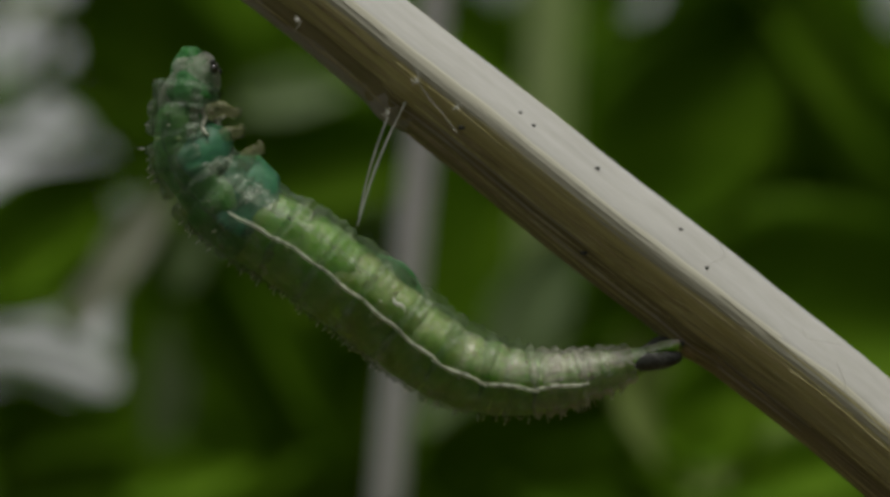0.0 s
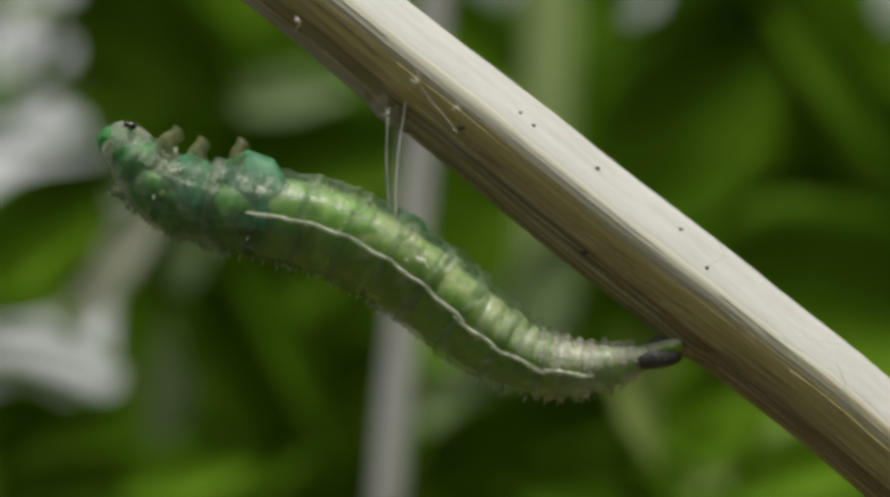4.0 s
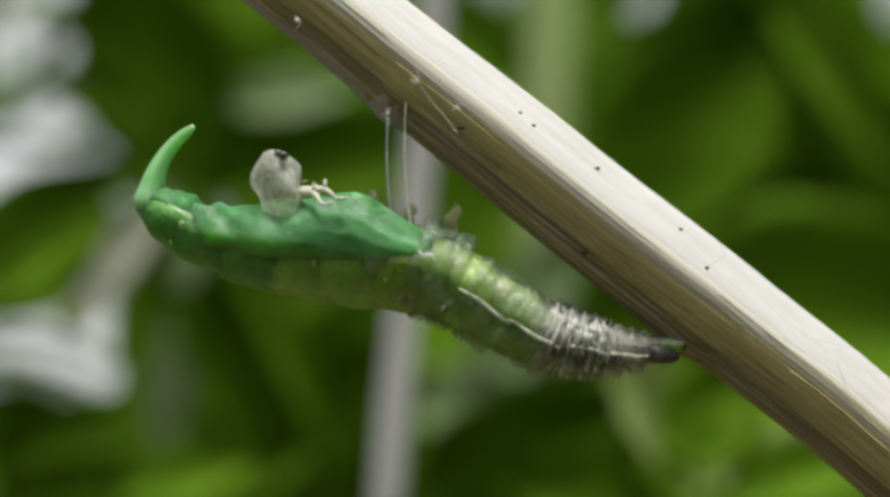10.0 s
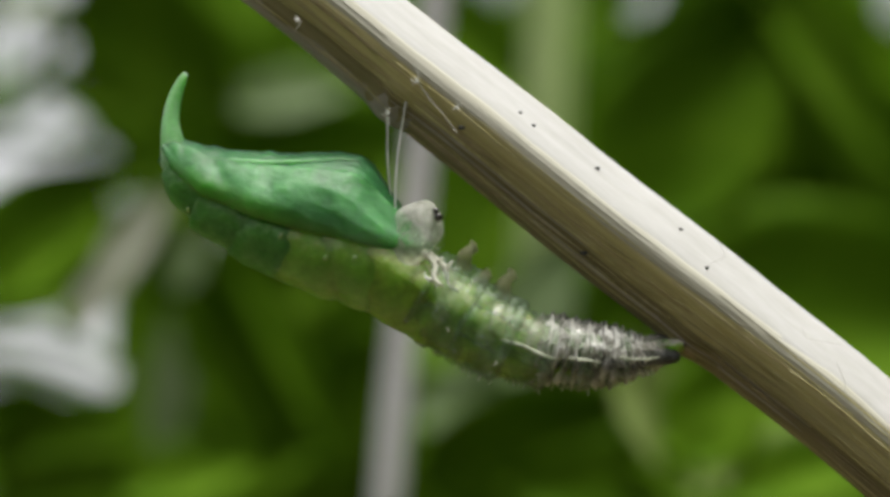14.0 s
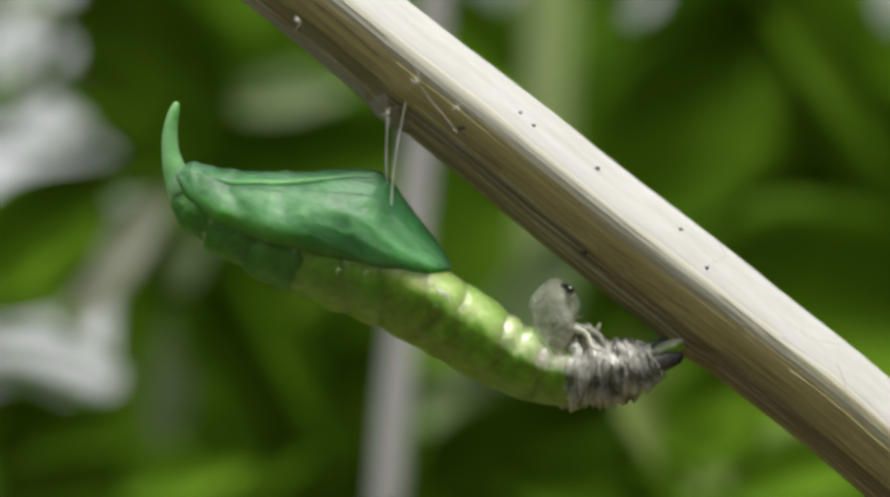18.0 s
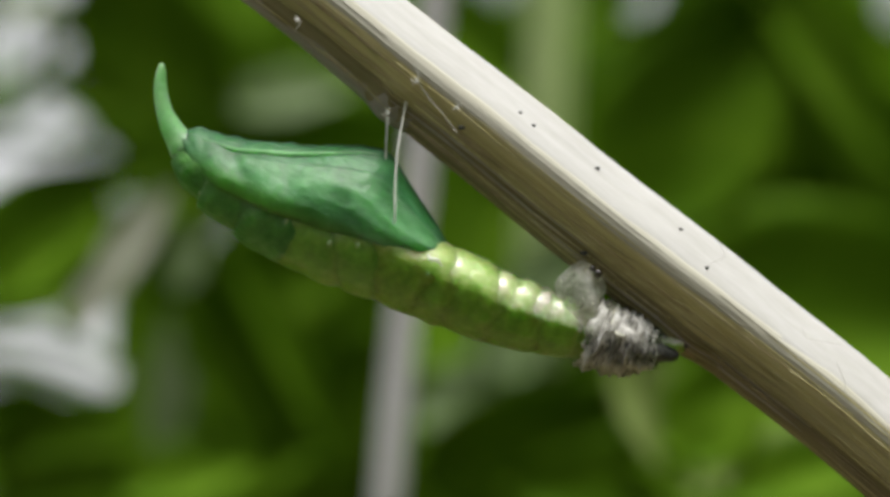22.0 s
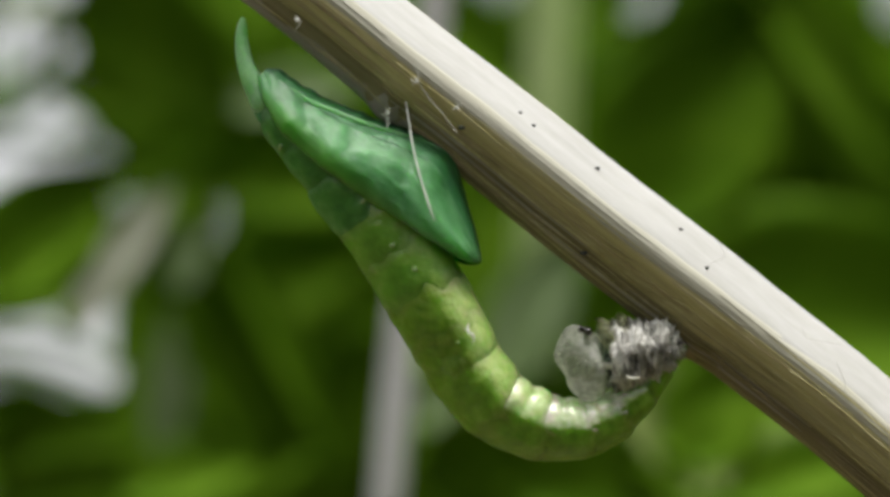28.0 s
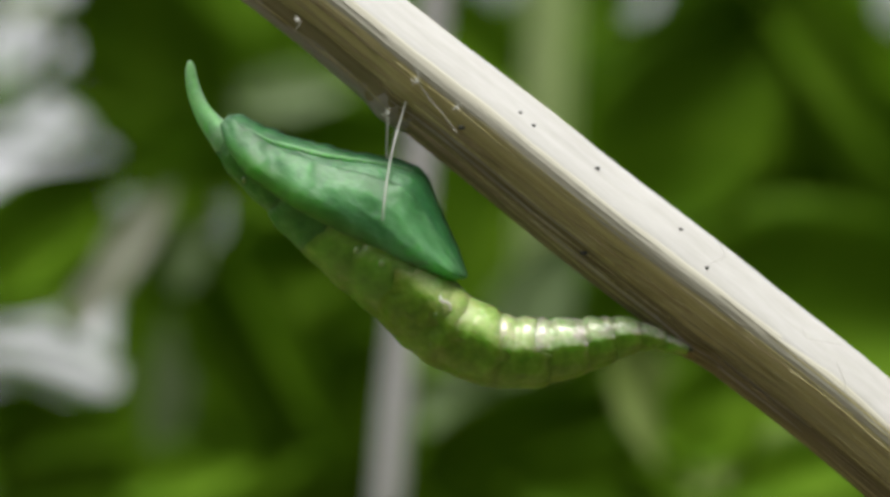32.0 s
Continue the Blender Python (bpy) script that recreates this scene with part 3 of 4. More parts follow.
def body_segment(f, width, k):
    """One segment of the body: plump pale belly lobes above a flank ridge, a smooth round back below it."""
    r0, r1 = girth(f - width * 0.5), girth(f + width * 0.5)
    half = width * NOMINAL * 0.85
    bm, rings, n, steps = bmesh.new(), [], 40, 24
    belly, back = (float(np.interp(f, a, b)) for a, b in (([0.36, 0.46, 0.7, 0.78], [0.93, 0.80, 0.78, 0.62]), ([0.5, 0.56, 0.75, 0.85], [1.0, 1.02, 1.0, 0.86])))
    lobe = 0.26 if f < 0.5 else 0.08
    for i in range(steps + 1):
        a = -1 + 2 * i / steps
        r = (r0 + (r1 - r0) * (a + 1) / 2) * (1 - 0.55 * max(0.0, a) ** 2.5 if f > 0.9 else 1.0)
        row = []
        for q in range(n):
            b = 2 * math.pi * q / n
            c, sn = math.cos(b), math.sin(b)
            if c >= 0:
                e = 1 - lobe * abs(a) ** 2.4 * (0.45 + 0.55 * c ** 0.5) - (0.09 * math.exp(-(a / 0.13) ** 2) if f < 0.38 else 0.0)
                y, z = 0.97 * sn * e, belly * c * e
            else:
                e = 1 - 0.13 * abs(a) ** 4
                tuck = 1 - 0.10 * math.exp(-((c + 0.22) / 0.16) ** 2) if f < 0.5 else 1.0
                y, z = 0.97 * sn * e * tuck, back * c * e
            d = 1 + 0.05 * noise.noise(Vector((a * half * 0.03 + k * 7, y * r * 0.03, z * r * 0.03)))
            row.append(bm.verts.new((a * half * S, y * r * d * S, z * r * d * S)))
        rings.append(row)
    for p, q in zip(rings, rings[1:]):
        for h in range(n):
            bm.faces.new((p[h], p[(h + 1) % n], q[(h + 1) % n], q[h]))
    bm.faces.new(rings[0]), bm.faces.new(rings[-1])
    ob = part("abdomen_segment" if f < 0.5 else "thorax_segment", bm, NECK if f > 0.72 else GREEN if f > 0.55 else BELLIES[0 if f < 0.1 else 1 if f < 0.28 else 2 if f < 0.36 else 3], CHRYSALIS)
    SEGMENTS.append((ob, f))
    # white slivers modelled in place of glints beside the wing tip
    if 0.47 < f < 0.5:
        for sgn in (1, -1):
            p = curve_points([(14, sgn * 76, 30), (4, sgn * 84, 24), (-8, sgn * 84, 28), (-20, sgn * 80, 22)], 5)
            part("glint_sliver", pipe(p, [0.8 + 2.4 * math.sin(math.pi * i / 15) for i in range(16)], 8), SILK, ob, "small white sliver standing in for a glint")
    # a glistening bead on each flank
    if f > 0.42:
        rnd = random.Random(40 + k)
        for sgn in (1, -1):
            for j in range(1 + k % 2):
                where, at = (rnd.uniform(108, 150) if j else rnd.uniform(84, 100)), half * rnd.uniform(-0.5, 0.5)
                g = radians(where)
                rr = girth(f + at / NOMINAL) * 0.985
                size = rnd.uniform(2.4, 6.0)
                bm = ball(bmesh.new(), (0, 0, 0), size, (0.9, 1.2 + rnd.uniform(-0.2, 0.4), 0.7))
                bm.transform(Matrix.Translation(Vector((at, sgn * rr * 0.95 * math.sin(g), rr * math.cos(g))) * S) @ pose(0, 0, 0, sgn * (180 - where) - 180, 0, rnd.uniform(-30, 30)))
                part("spiracle_bead", bm, DEW, ob, "glistening bead")


for k, (f, width) in enumerate(((0.03, 0.05), (0.078, 0.05), (0.127, 0.052), (0.18, 0.058), (0.243, 0.07), (0.318, 0.08), (0.40, 0.086), (0.485, 0.086))):
    body_segment(f, width, k)
for k in range(6):
    body_segment(0.535 + k * 0.078, 0.078, 20 + k)


def wing_case():
    xs = [-270, -258, -232, -200, -160, -120, -95, -55, 39, 135, 200, 230]
    top = [40, 50, 70, 90, 116, 144, 151, 141, 100, 68, 58, 46]
    low = [32, 22, 10, 4, -4, -9, -13, -21, -30, -30, -6, 20]
    side = [14, 44, 68, 82, 89, 92, 93, 94, 91, 74, 48, 22]
    n, split = 26, 8

    def at(x):
        return (float(np.interp(x, xs, a)) for a in (top, low, side))

    def shell(sides, q0, q1, proud=0.0):
        """The strip of the case from row q0 to q1 on the given sides, closed within the body."""
        bm = bmesh.new()
        grid = []
        for i in range(71):
            x = -270 + 500 * i / 70
            t, l, w = at(x)
            row = []
            for sgn in sides:
                order = range(q0, q1 + 1) if sgn > 0 else range(q1, q0 - 1, -1)
                for q in order:
                    hh = q / (n - 1)
                    z = t + (l - t) * hh
                    y = sgn * min(w * math.sin(min(1.0, hh * 1.12) * math.pi / 2) ** 0.8, math.sqrt(max(400.0, 95 ** 2 - min(z, 0) ** 2 * 1.1)))
                    y *= 1 - 0.13 * max(0.0, (hh - 0.72) / 0.28) ** 2
                    # veins that fan out towards the hind edge, and soft dents over the legs within
                    fan = max(0.0, min(1, (40 - x) / 120))
                    vein = 2.2 * max(0.0, math.sin(hh * 34 + x * 0.045)) ** 2 * fan
                    dent = -6.5 * math.exp(-((hh - 0.5) / 0.22) ** 2) * max(0.0, math.sin(x * 0.062 + 2.2 * noise.noise(Vector((x * 0.01, hh * 2, 1.0))))) ** 2 * (1 - fan)
                    ripple = (vein + dent + 5.0 * noise.noise(Vector((x * 0.018, hh * 3, sgn * 5.0)))) * min(1, hh * 4) + proud
                    z += (1 - fan) * (1 - hh) ** 2 * 7 * noise.noise(Vector((x * 0.045, hh * 2, 7.0)))
                    row.append(bm.verts.new((x * S, (y + sgn * ripple) * S, z * S)))
            grid.append(row)
        m = len(grid[0])
        for a, b in zip(grid, grid[1:]):
            for q in range(m - 1):
                bm.faces.new((a[q], a[q + 1], b[q + 1], b[q]))
        if len(sides) > 1:
            # the keel goes on down between the wings
            edge = []
            for r in grid:
                sink = 42 * S * min(1.0, 0.05 + max(0.0, r[0].co.x / S + 250) / 90)
                edge.append((bm.verts.new((r[0].co.x, r[0].co.y * 0.95, r[0].co.z - sink)), bm.verts.new((r[-1].co.x, r[-1].co.y * 0.95, r[-1].co.z - sink))))
        else:
            edge = [(bm.verts.new((r[0].co.x, r[0].co.y * 0.5, r[0].co.z)), bm.verts.new((r[-1].co.x, r[-1].co.y * 0.5, r[-1].co.z))) for r in grid]
        for (r, e), (r2, e2) in zip(zip(grid, edge), zip(grid[1:], edge[1:])):
            bm.faces.new((r[0], r2[0], e2[0], e[0])), bm.faces.new((r[-1], e[1], e2[1], r2[-1]))
            bm.faces.new((e[1], e[0], e2[0], e2[1]))
        for r, e in ((grid[0], edge[0]), (grid[-1], edge[-1])):
            bm.faces.new([bm.verts.new(v.co) for v in (*r, e[1], e[0])])
        return bm

    ob = part("leg_case", shell((1, -1), 0, split), KEEL_GREEN, CHRYSALIS, "light green keel of leg and antenna cases")
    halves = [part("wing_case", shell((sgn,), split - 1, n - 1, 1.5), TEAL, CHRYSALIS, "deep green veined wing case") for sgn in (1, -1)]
    for sgn in (1, -1):
        pts = []
        for i in range(31):
            x = 206 - 300 * i / 30
            t, l, w = at(x)
            hh = 0.34 - 0.26 * (i / 30) ** 0.8
            pts.append((x, sgn * (w * math.sin(hh * 1.12 * math.pi / 2) ** 0.8 - 3.5), t + (l - t) * hh))
        part("antenna_case", pipe(pts, [1.5 + 5.5 * math.sin(math.pi * (i + 1) / 32) ** 0.7 for i in range(31)], 10), RIDGE, ob, "raised light green ridge")
    return ob, halves


KEEL, WINGS_BOTH = wing_case()
BUDS = []
for f in (0.74, 0.845):
    for sgn in (1, -1):
        g = 1.38 if f < 0.8 else 1.0
        bm = loft([(-46 * g, -8, 8, 10, 4), (-34 * g, -2, 38 * g, 44 * g, 14), (-6 * g, 4, 56 * g, 58 * g, 20), (24 * g, 6, 46 * g, 48 * g, 15), (38 * g, 4, 10, 12, 4)], 24, rough=0.1, freq=0.03, seed=f * 9)
        bm.transform(pose(0, 0, 0, sgn * 24, 24, 0))
        BUDS.append((part("wing_bud", bm, BUD, CHRYSALIS, "swollen bluish green wing bud"), f, sgn))
rows = []
for i in range(15):
    a = i / 14
    e = (1 - a ** 6 * 0.5) * min(1.0, 0.35 + 2.6 * a) ** 0.6
    rows.append((-78 + 118 * a, 4 - 4 * a, (54 - 28 * a) * e, (56 - 29 * a) * e, (58 - 33 * a) * e))
HEAD = part("head", loft(rows, 28, rough=0.16, freq=0.05, seed=3), HEAD_GREEN, CHRYSALIS, "wedge-shaped green head")
ctrl = [(-20, 0, 8), (25, 0, -9), (70, 0, -17), (115, 0, -12), (154, 0, 2)]
SPIKE = part("horn", pipe(curve_points(ctrl, 6), [float(np.interp(i, [0, 1, 2.5, 6, 12, 18, 22, 24], [8, 24, 30, 22, 15, 11.5, 8.5, 4])) for i in range(25)], 14), HORN, CHRYSALIS, "slender pale green pointed horn")
TAIL = part("tail_hook", loft([(-22, 0, 3, 3, 8), (-5, 0, 9, 9, 12), (30, 0, 11, 12, 16), (80, 0, 17, 20, 24), (120, 0, 20, 24, 24)], 16, rough=0.2), DARKG, CHRYSALIS, "dark narrow tail tip")

# ---- the larval skin ----
SKIN = thing("caterpillar_skin", "thin translucent green caterpillar skin with short pale bristles", "caterpillar skin")
RINGS = []
COUNT = 12


def skin_ring(k):
    f = 0.07 + (k + 0.6) / COUNT * 0.86
    half = 0.95 * 1060 / COUNT * 0.60
    r0, r1 = girth(f - 0.04) + 8, girth(f + 0.04) + 8
    if k > 8:
        r0, r1 = max(r0, 82) + 2, max(r1, 74) + 4
    rows = []
    steps = 24
    for i in range(steps + 1):
        a = -1 + 2 * i / steps
        fold = 1 + (0.07 if k < 3 else 0.018) * math.cos(a * math.pi * (4.5 if k < 3 else 6) + k) + 0.02 * math.cos(a * math.pi * 2.4)
        r = (r0 + (r1 - r0) * (a + 1) / 2) * fold * (1 - 0.10 * abs(a) ** 5)
        rows.append((a * half, 0, r * (0.87 if 4 < k < 9 else 1), r, r * 0.97))
    pieces = []
    for mid in range(0, 360, 45):
        name = "belly_skin" if mid == 0 else "back_skin" if mid == 180 else "flank_skin"
        bm = loft(rows, 48, rough=0.10, freq=0.045, seed=k * 5.0)
        caps = sorted(bm.faces, key=lambda g: -len(g.verts))[:2]
        out = Vector((0, math.sin(radians(mid)), math.cos(radians(mid))))
        away = []
        for g in bm.faces:
            c = g.calc_center_median()
            if Vector((0, c.y, c.z)).angle(out, 4.0) > radians(25):
                away.append(g)
        bmesh.ops.delete(bm, geom=list(set(caps + away)), context="FACES")
        pieces.append(part(name, bm, FILM_FRONT if k > 7 else CRUMPLE if k < 2 else FILM, SKIN))
    belly, near, far = pieces[0], pieces[2], pieces[6]
    r = (r0 + r1) / 2
    # white line along the flank
    if 0 < k < 9:
        for host, sgn in ((near, 1), (far, -1)):
            bm = pipe([(a * half * 1.05, sgn * (r * 0.97 - 0.5), -8 + 2.0 * math.sin(a * 4 + k)) for a in (-1, -.6, -.2, .2, .6, 1)], [1.5, 3.0, 3.4, 3.4, 3.0, 1.5], 6)
            part("flank_stripe", bm, STRIPE, host, "creamy white stripe")
    # bristles
    rnd = random.Random(k)
    tufts = [bmesh.new() for _ in range(8)]
    for j in range(9 if k < 4 else 7):
        a = rnd.uniform(-0.95, 0.95)
        b = radians(180 + rnd.uniform(-16, 16)) if j < 6 else radians(rnd.uniform(50, 310)) if j < 13 else radians(rnd.uniform(-40, 40))
        q = (r0 + (r1 - r0) * (a + 1) / 2) * 0.99
        base = Vector((a * half, q * 0.97 * math.sin(b), q * math.cos(b)))
        out = Vector((rnd.uniform(-0.5, 0.5), math.sin(b), math.cos(b))).normalized()
        ln = rnd.uniform(6, 12)
        if k < 3:
            ln *= 1.15
        pipe([base - out * 2, base + out * ln * 0.75, base + out * ln], [1.5, 0.8, 1.2], 4, tufts[int((math.degrees(b) % 360 + 22.5) // 45) % 8])
    for host, bm in zip(pieces, tufts):
        if bm.verts:
            part("bristles", bm, HAIR, host, "short pale bristles")
    # legs under the belly
    if k in (4, 5, 6, 7):
        for sgn in (1, -1):
            bm = loft([(-22, -6, 5, 9, 6), (-12, -6, 9, 15, 10), (0, -6, 11, 18, 11), (12, -6, 9, 15, 10), (21, -6, 5, 8, 6)], 12, rough=0.5, freq=0.1, seed=k)
            for v in bm.verts:
                v.co += Vector((0, sgn * 26, r * 0.84)) * S
            part("proleg", bm, FILM, belly)
    if k in (9, 10, 11):
        for sgn in (1, -1):
            bm = bmesh.new()
            y = sgn * 30
            pipe(curve_points([(0, y, r * 0.8), (10, y + sgn * 4, r + 11), (2, y, r + 25), (14, y - sgn * 3, r + 36)], 4), [17, 15, 13, 14, 12, 9, 11, 7, 9, 6, 7, 4, 2.5], 8, bm)
            part("true_leg", bm, LEG, belly, "jagged yellowish leg")
    RINGS.append((pieces, k, r))


for k in range(COUNT):
    skin_ring(k)
FOLDS = []
PLEATS = 10


def pleat(j):
    """A crumpled band of skin round the tail, with fine uneven ridges across."""
    base = float(np.interp(j, [0, 2, 9], [38, 52, 62]))
    bm = bmesh.new()
    n, m, rings = 72, 14, []
    for i in range(m + 1):
        a = -1 + 2 * i / m
        row = []
        for q in range(n):
            b = 2 * math.pi * q / n
            d = Vector((math.sin(b), math.cos(b), 0))
            shift = noise.noise(Vector((d.x * 1.8, d.y * 1.8, j * 4.1))) * 13 + noise.noise(Vector((d.x * 5, d.y * 5, j * 2.7 + a))) * 7
            x = a * 15 + shift
            ridge = (5.0 * math.cos(x * 0.34 + 1.8 * noise.noise(Vector((d.x * 1.6, d.y * 1.6, j * 1.3)))) + 3.2 * math.cos(x * 0.71 + 3.0 * noise.noise(Vector((d.x * 2.2, d.y * 2.2, j * 2.3))))) * (0.75 + 0.5 * noise.noise(Vector((d.x * 3 + j, d.y * 3, x * 0.05))))
            rr = base * (1 + 0.13 * noise.noise(Vector((d.x * 2.6, d.y * 2.6, j * 3.3 + 9))) + 0.03 * noise.noise(Vector((d.x * 6, d.y * 6, x * 0.08 + j)))) + ridge - 9 * a ** 4
            row.append(bm.verts.new(Vector((x, rr * d.x, rr * d.y)) * S))
        rings.append(row)
    for p, q in zip(rings, rings[1:]):
        for h in range(n):
            bm.faces.new((p[h], p[(h + 1) % n], q[(h + 1) % n], q[h]))
    FOLDS.append(part("skin_fold", bm, CUFF, SKIN, "crumpled pale grey fold"))


for j in range(PLEATS):
    pleat(j)
rows = []
for i in range(17):
    a = -1 + i / 8
    q = math.sqrt(max(0.02, 1 - a * a))
    rows.append((a * 70 - 6, 3 * a, (42 + 6 * a) * q, (43 + 6 * a) * q, (42 + 5 * a) * q))
MASK = part("head_capsule", loft(rows, 28, rough=0.24, freq=0.03, seed=9), CAPSULE, SKIN, "dull grey-green head skin")
for sgn in (1, -1):
    part("eye_spots", ball(ball(bmesh.new(), (44, sgn * 33, 28), 8), (52, sgn * 23, 20), 6), BLACK, MASK, "shiny black eye spots")
bm = bmesh.new()
rnd = random.Random(5)
for j in range(12):
    d = Vector((rnd.uniform(-0.4, 1), rnd.uniform(-1, 1), rnd.uniform(-1, 1))).normalized()
    b0 = Vector((d.x * 60, d.y * 44, d.z * 46))
    pipe([b0, b0 + d * rnd.uniform(4, 10)], [1.3, 0.8], 4, bm)
part("bristles", bm, HAIR, MASK, "short pale bristles")
for sgn in (1, -1):
    for j in range(2):
        d = Vector((-0.5, sgn * (0.15 + 0.3 * j), 0.87 - 0.25 * j))
        b0 = d * 40
        p = [b0, b0 + d * 34 + Vector((4, 0, 6)), b0 + d * 62 + Vector((-4, 0, -4)), b0 + d * 84]
        bm = pipe(curve_points(p, 4), [7 - 0.42 * q for q in range(13)], 7)
        pipe([p[1], p[1] + Vector((16, sgn * 4, 8))], [4, 1.5], 5, bm)
        pipe([p[2], p[2] + Vector((-6, sgn * 6, 14))], [3.5, 1.2], 5, bm)
        part("leg_skin", bm, HAIR, MASK, "empty whitish leg skin")
CLASPS = []
for sgn in (1, -1):
    bm = loft([(2, 2, 5, 5, 6), (10, 1, 12, 11, 10), (30, 0, 17, 15, 13), (60, 0, 16, 17, 14), (100, 0, 9, 12, 10)], 14, rough=0.25, freq=0.06, seed=sgn)
    CLASPS.append(part("clasper", bm, DARKG, SKIN, "dark clasping hind leg"))

# ---- silk ----
def thread(name, length, sag):
    pts = [(length * i / 8, 0, sag * math.sin(math.pi * i / 8)) for i in range(9)]
    return tagged(new(name, finish(name, pipe(pts, [2.6] + [1.9] * 7 + [1.2], 6), SILK)), "taut white silk thread holding the creature to the stem", "silk thread", group="silk girdle")


GIRDLE_A, GIRDLE_B = thread("silk_thread", 232, 7), thread("silk_thread", 180, 5)

# ---- plants behind ----
def leaf_mesh(length, width, cup, bend, seed, nx=14, ny=9):
    """A leaf blade with two faces, its base at the origin, along x, in metres."""
    bm = bmesh.new()
    top, low = [], []
    th = 0.012 * width
    for i in range(nx + 1):
        a = i / nx
        w = width / 2 * (math.sin(math.pi * min(1, a ** 0.8)) ** 0.7 + 0.015)
        rt, rl = [], []
        for j in range(ny):
            b = -1 + 2 * j / (ny - 1)
            wav = 0.03 * width * noise.noise(Vector((a * 3 + seed, b * 1.5, seed)))
            z = cup * width * b * b - bend * length * a * a + wav + 0.03 * width * abs(b) ** 0.4 + 0.012 * width * math.sin(a * 40 - 9 * abs(b)) * abs(b) * (1 - abs(b))
            rt.append(bm.verts.new((a * length, b * w, z)))
            rl.append(bm.verts.new((a * length, b * w, z - th)))
        top.append(rt), low.append(rl)
    for i in range(nx):
        for j in range(ny - 1):
            bm.faces.new((top[i][j], top[i + 1][j], top[i + 1][j + 1], top[i][j + 1]))
            bm.faces.new((low[i][j + 1], low[i + 1][j + 1], low[i + 1][j], low[i][j]))
        for j in (0, ny - 1):
            bm.faces.new((top[i][j], low[i][j], low[i + 1][j], top[i + 1][j]))
    return bm


def plant(label, foot, stem, width, mat, leaves):
    """A plant with its foot on the soil, a stem through points (u, v, depth in metres) and leaves (u, v, depth, length, width, angle, tilt, material)."""
    inv = RIG.inverted()
    root = inv @ Vector((foot[0], foot[1], -0.015))
    ob = thing("garden_plant", label, "plant", RIG @ Matrix.Translation(root), "plants behind the stem")
    first, second = uv(*stem[0]), uv(*stem[1])
    pts = [root] + [root.lerp(first, q) for q in (0.4, 0.7, 0.88)] + [uv(*p) for p in stem]
    loc = curve_points([p - root for p in pts], 30)
    n = len(loc)
    part("stem", pipe(loc, [width * (1.25 - 0.35 * i / n) for i in range(n)], 14, unit=1.0), mat, ob)
    for i, (u, v, w, length, wide, angle, tilt, m) in enumerate(leaves):
        k = (REACH + w) / REACH * S
        c = uv(u, v, w)
        bm = leaf_mesh(length * k, wide * k, 0.12, 0.10, u * 0.01)
        for q in bm.verts:
            q.co.x -= length * k / 2
        turn = pose(0, 0, 0, 0, -angle, 0) @ pose(0, 0, 0, 90 + tilt, 0, 0)
        near = min(loc, key=lambda p: (Vector(p) + root - c).length)
        leaf = part("leaf", bm, m, ob)
        leaf.matrix_basis = Matrix.Translation(c - root) @ turn
        base = turn.to_3x3() @ Vector((-length * k / 2, 0, 0)) + c - root
        end = Vector(near) + Vector((0, 0, -0.004))
        mid = base.lerp(end, 0.5) + Vector((0, 0.01, 0))
        part("leaf_stalk", pipe(curve_points([base, mid, end], 5), [0.0006] * 11, 8, unit=1.0), LEAF_DARK, ob)
    return ob


plant("pale lilac-grey upright stem of a plant, out of focus", (0.02, 0.075), [(640, 1500, 0.06), (684, 850, 0.06), (743, 250, 0.06), (787, -200, 0.06)], 0.00118, LILAC,
      [(880, 705, 0.085, 310, 160, 6, -16, LEAF_GREY), (720, 975, 0.05, 460, 250, 4, 34, LEAF_DARK)])
plant("broad round green leaves on a pale green stem, out of focus", (0.05, 0.12), [(930, 1300, 0.09), (950, 560, 0.09), (975, -60, 0.09), (990, -500, 0.09)], 0.0024, STALK,
      [(1440, 580, 0.080, 600, 470, 12, -8, LEAF), (1215, 215, 0.070, 420, 330, 55, 4, LEAF_DARK), (1240, 180, 0.085, 520, 420, 50, 20, LEAF_DARK), (1140, 715, 0.058, 270, 130, -68, -22, LEAF_PALE), (1262, 715, 0.053, 220, 190, 60, -4, LEAF),
       (1475, 130, 0.085, 520, 130, -54, -6, LEAF), (1430, 80, 0.085, 420, 60, -52, -10, LEAF_GREY), (1330, 70, 0.10, 420, 150, -36, 6, LEAF_DARK), (1545, 260, 0.09, 300, 170, -60, 4, LEAF_DARK), (1420, 220, 0.12, 360, 240, -30, 6, LEAF_DARK), (1360, 800, 0.058, 330, 90, 22, -20, LEAF_PALE), (1420, 830, 0.055, 300, 130, 15, -14, LEAF),
       (945, 540, 0.085, 290, 150, 66, -22, LEAF_GREY), (850, 420, 0.10, 360, 170, 72, -6, LEAF), (1010, 800, 0.075, 560, 280, 2, 14, LEAF_DARK), (1180, 850, 0.07, 560, 200, 4, -12, LEAF_DARK), (1110, 560, 0.11, 300, 190, 60, 0, LEAF), (860, 250, 0.12, 300, 180, 70, 5, LEAF_DARK),
       # the dark leaf at (1300, 350) stands in for a shaded gap
       (1300, 350, 0.11, 500, 240, 8, 25, LEAF_DARK), (1540, 800, 0.10, 300, 260, 50, -10, LEAF)])
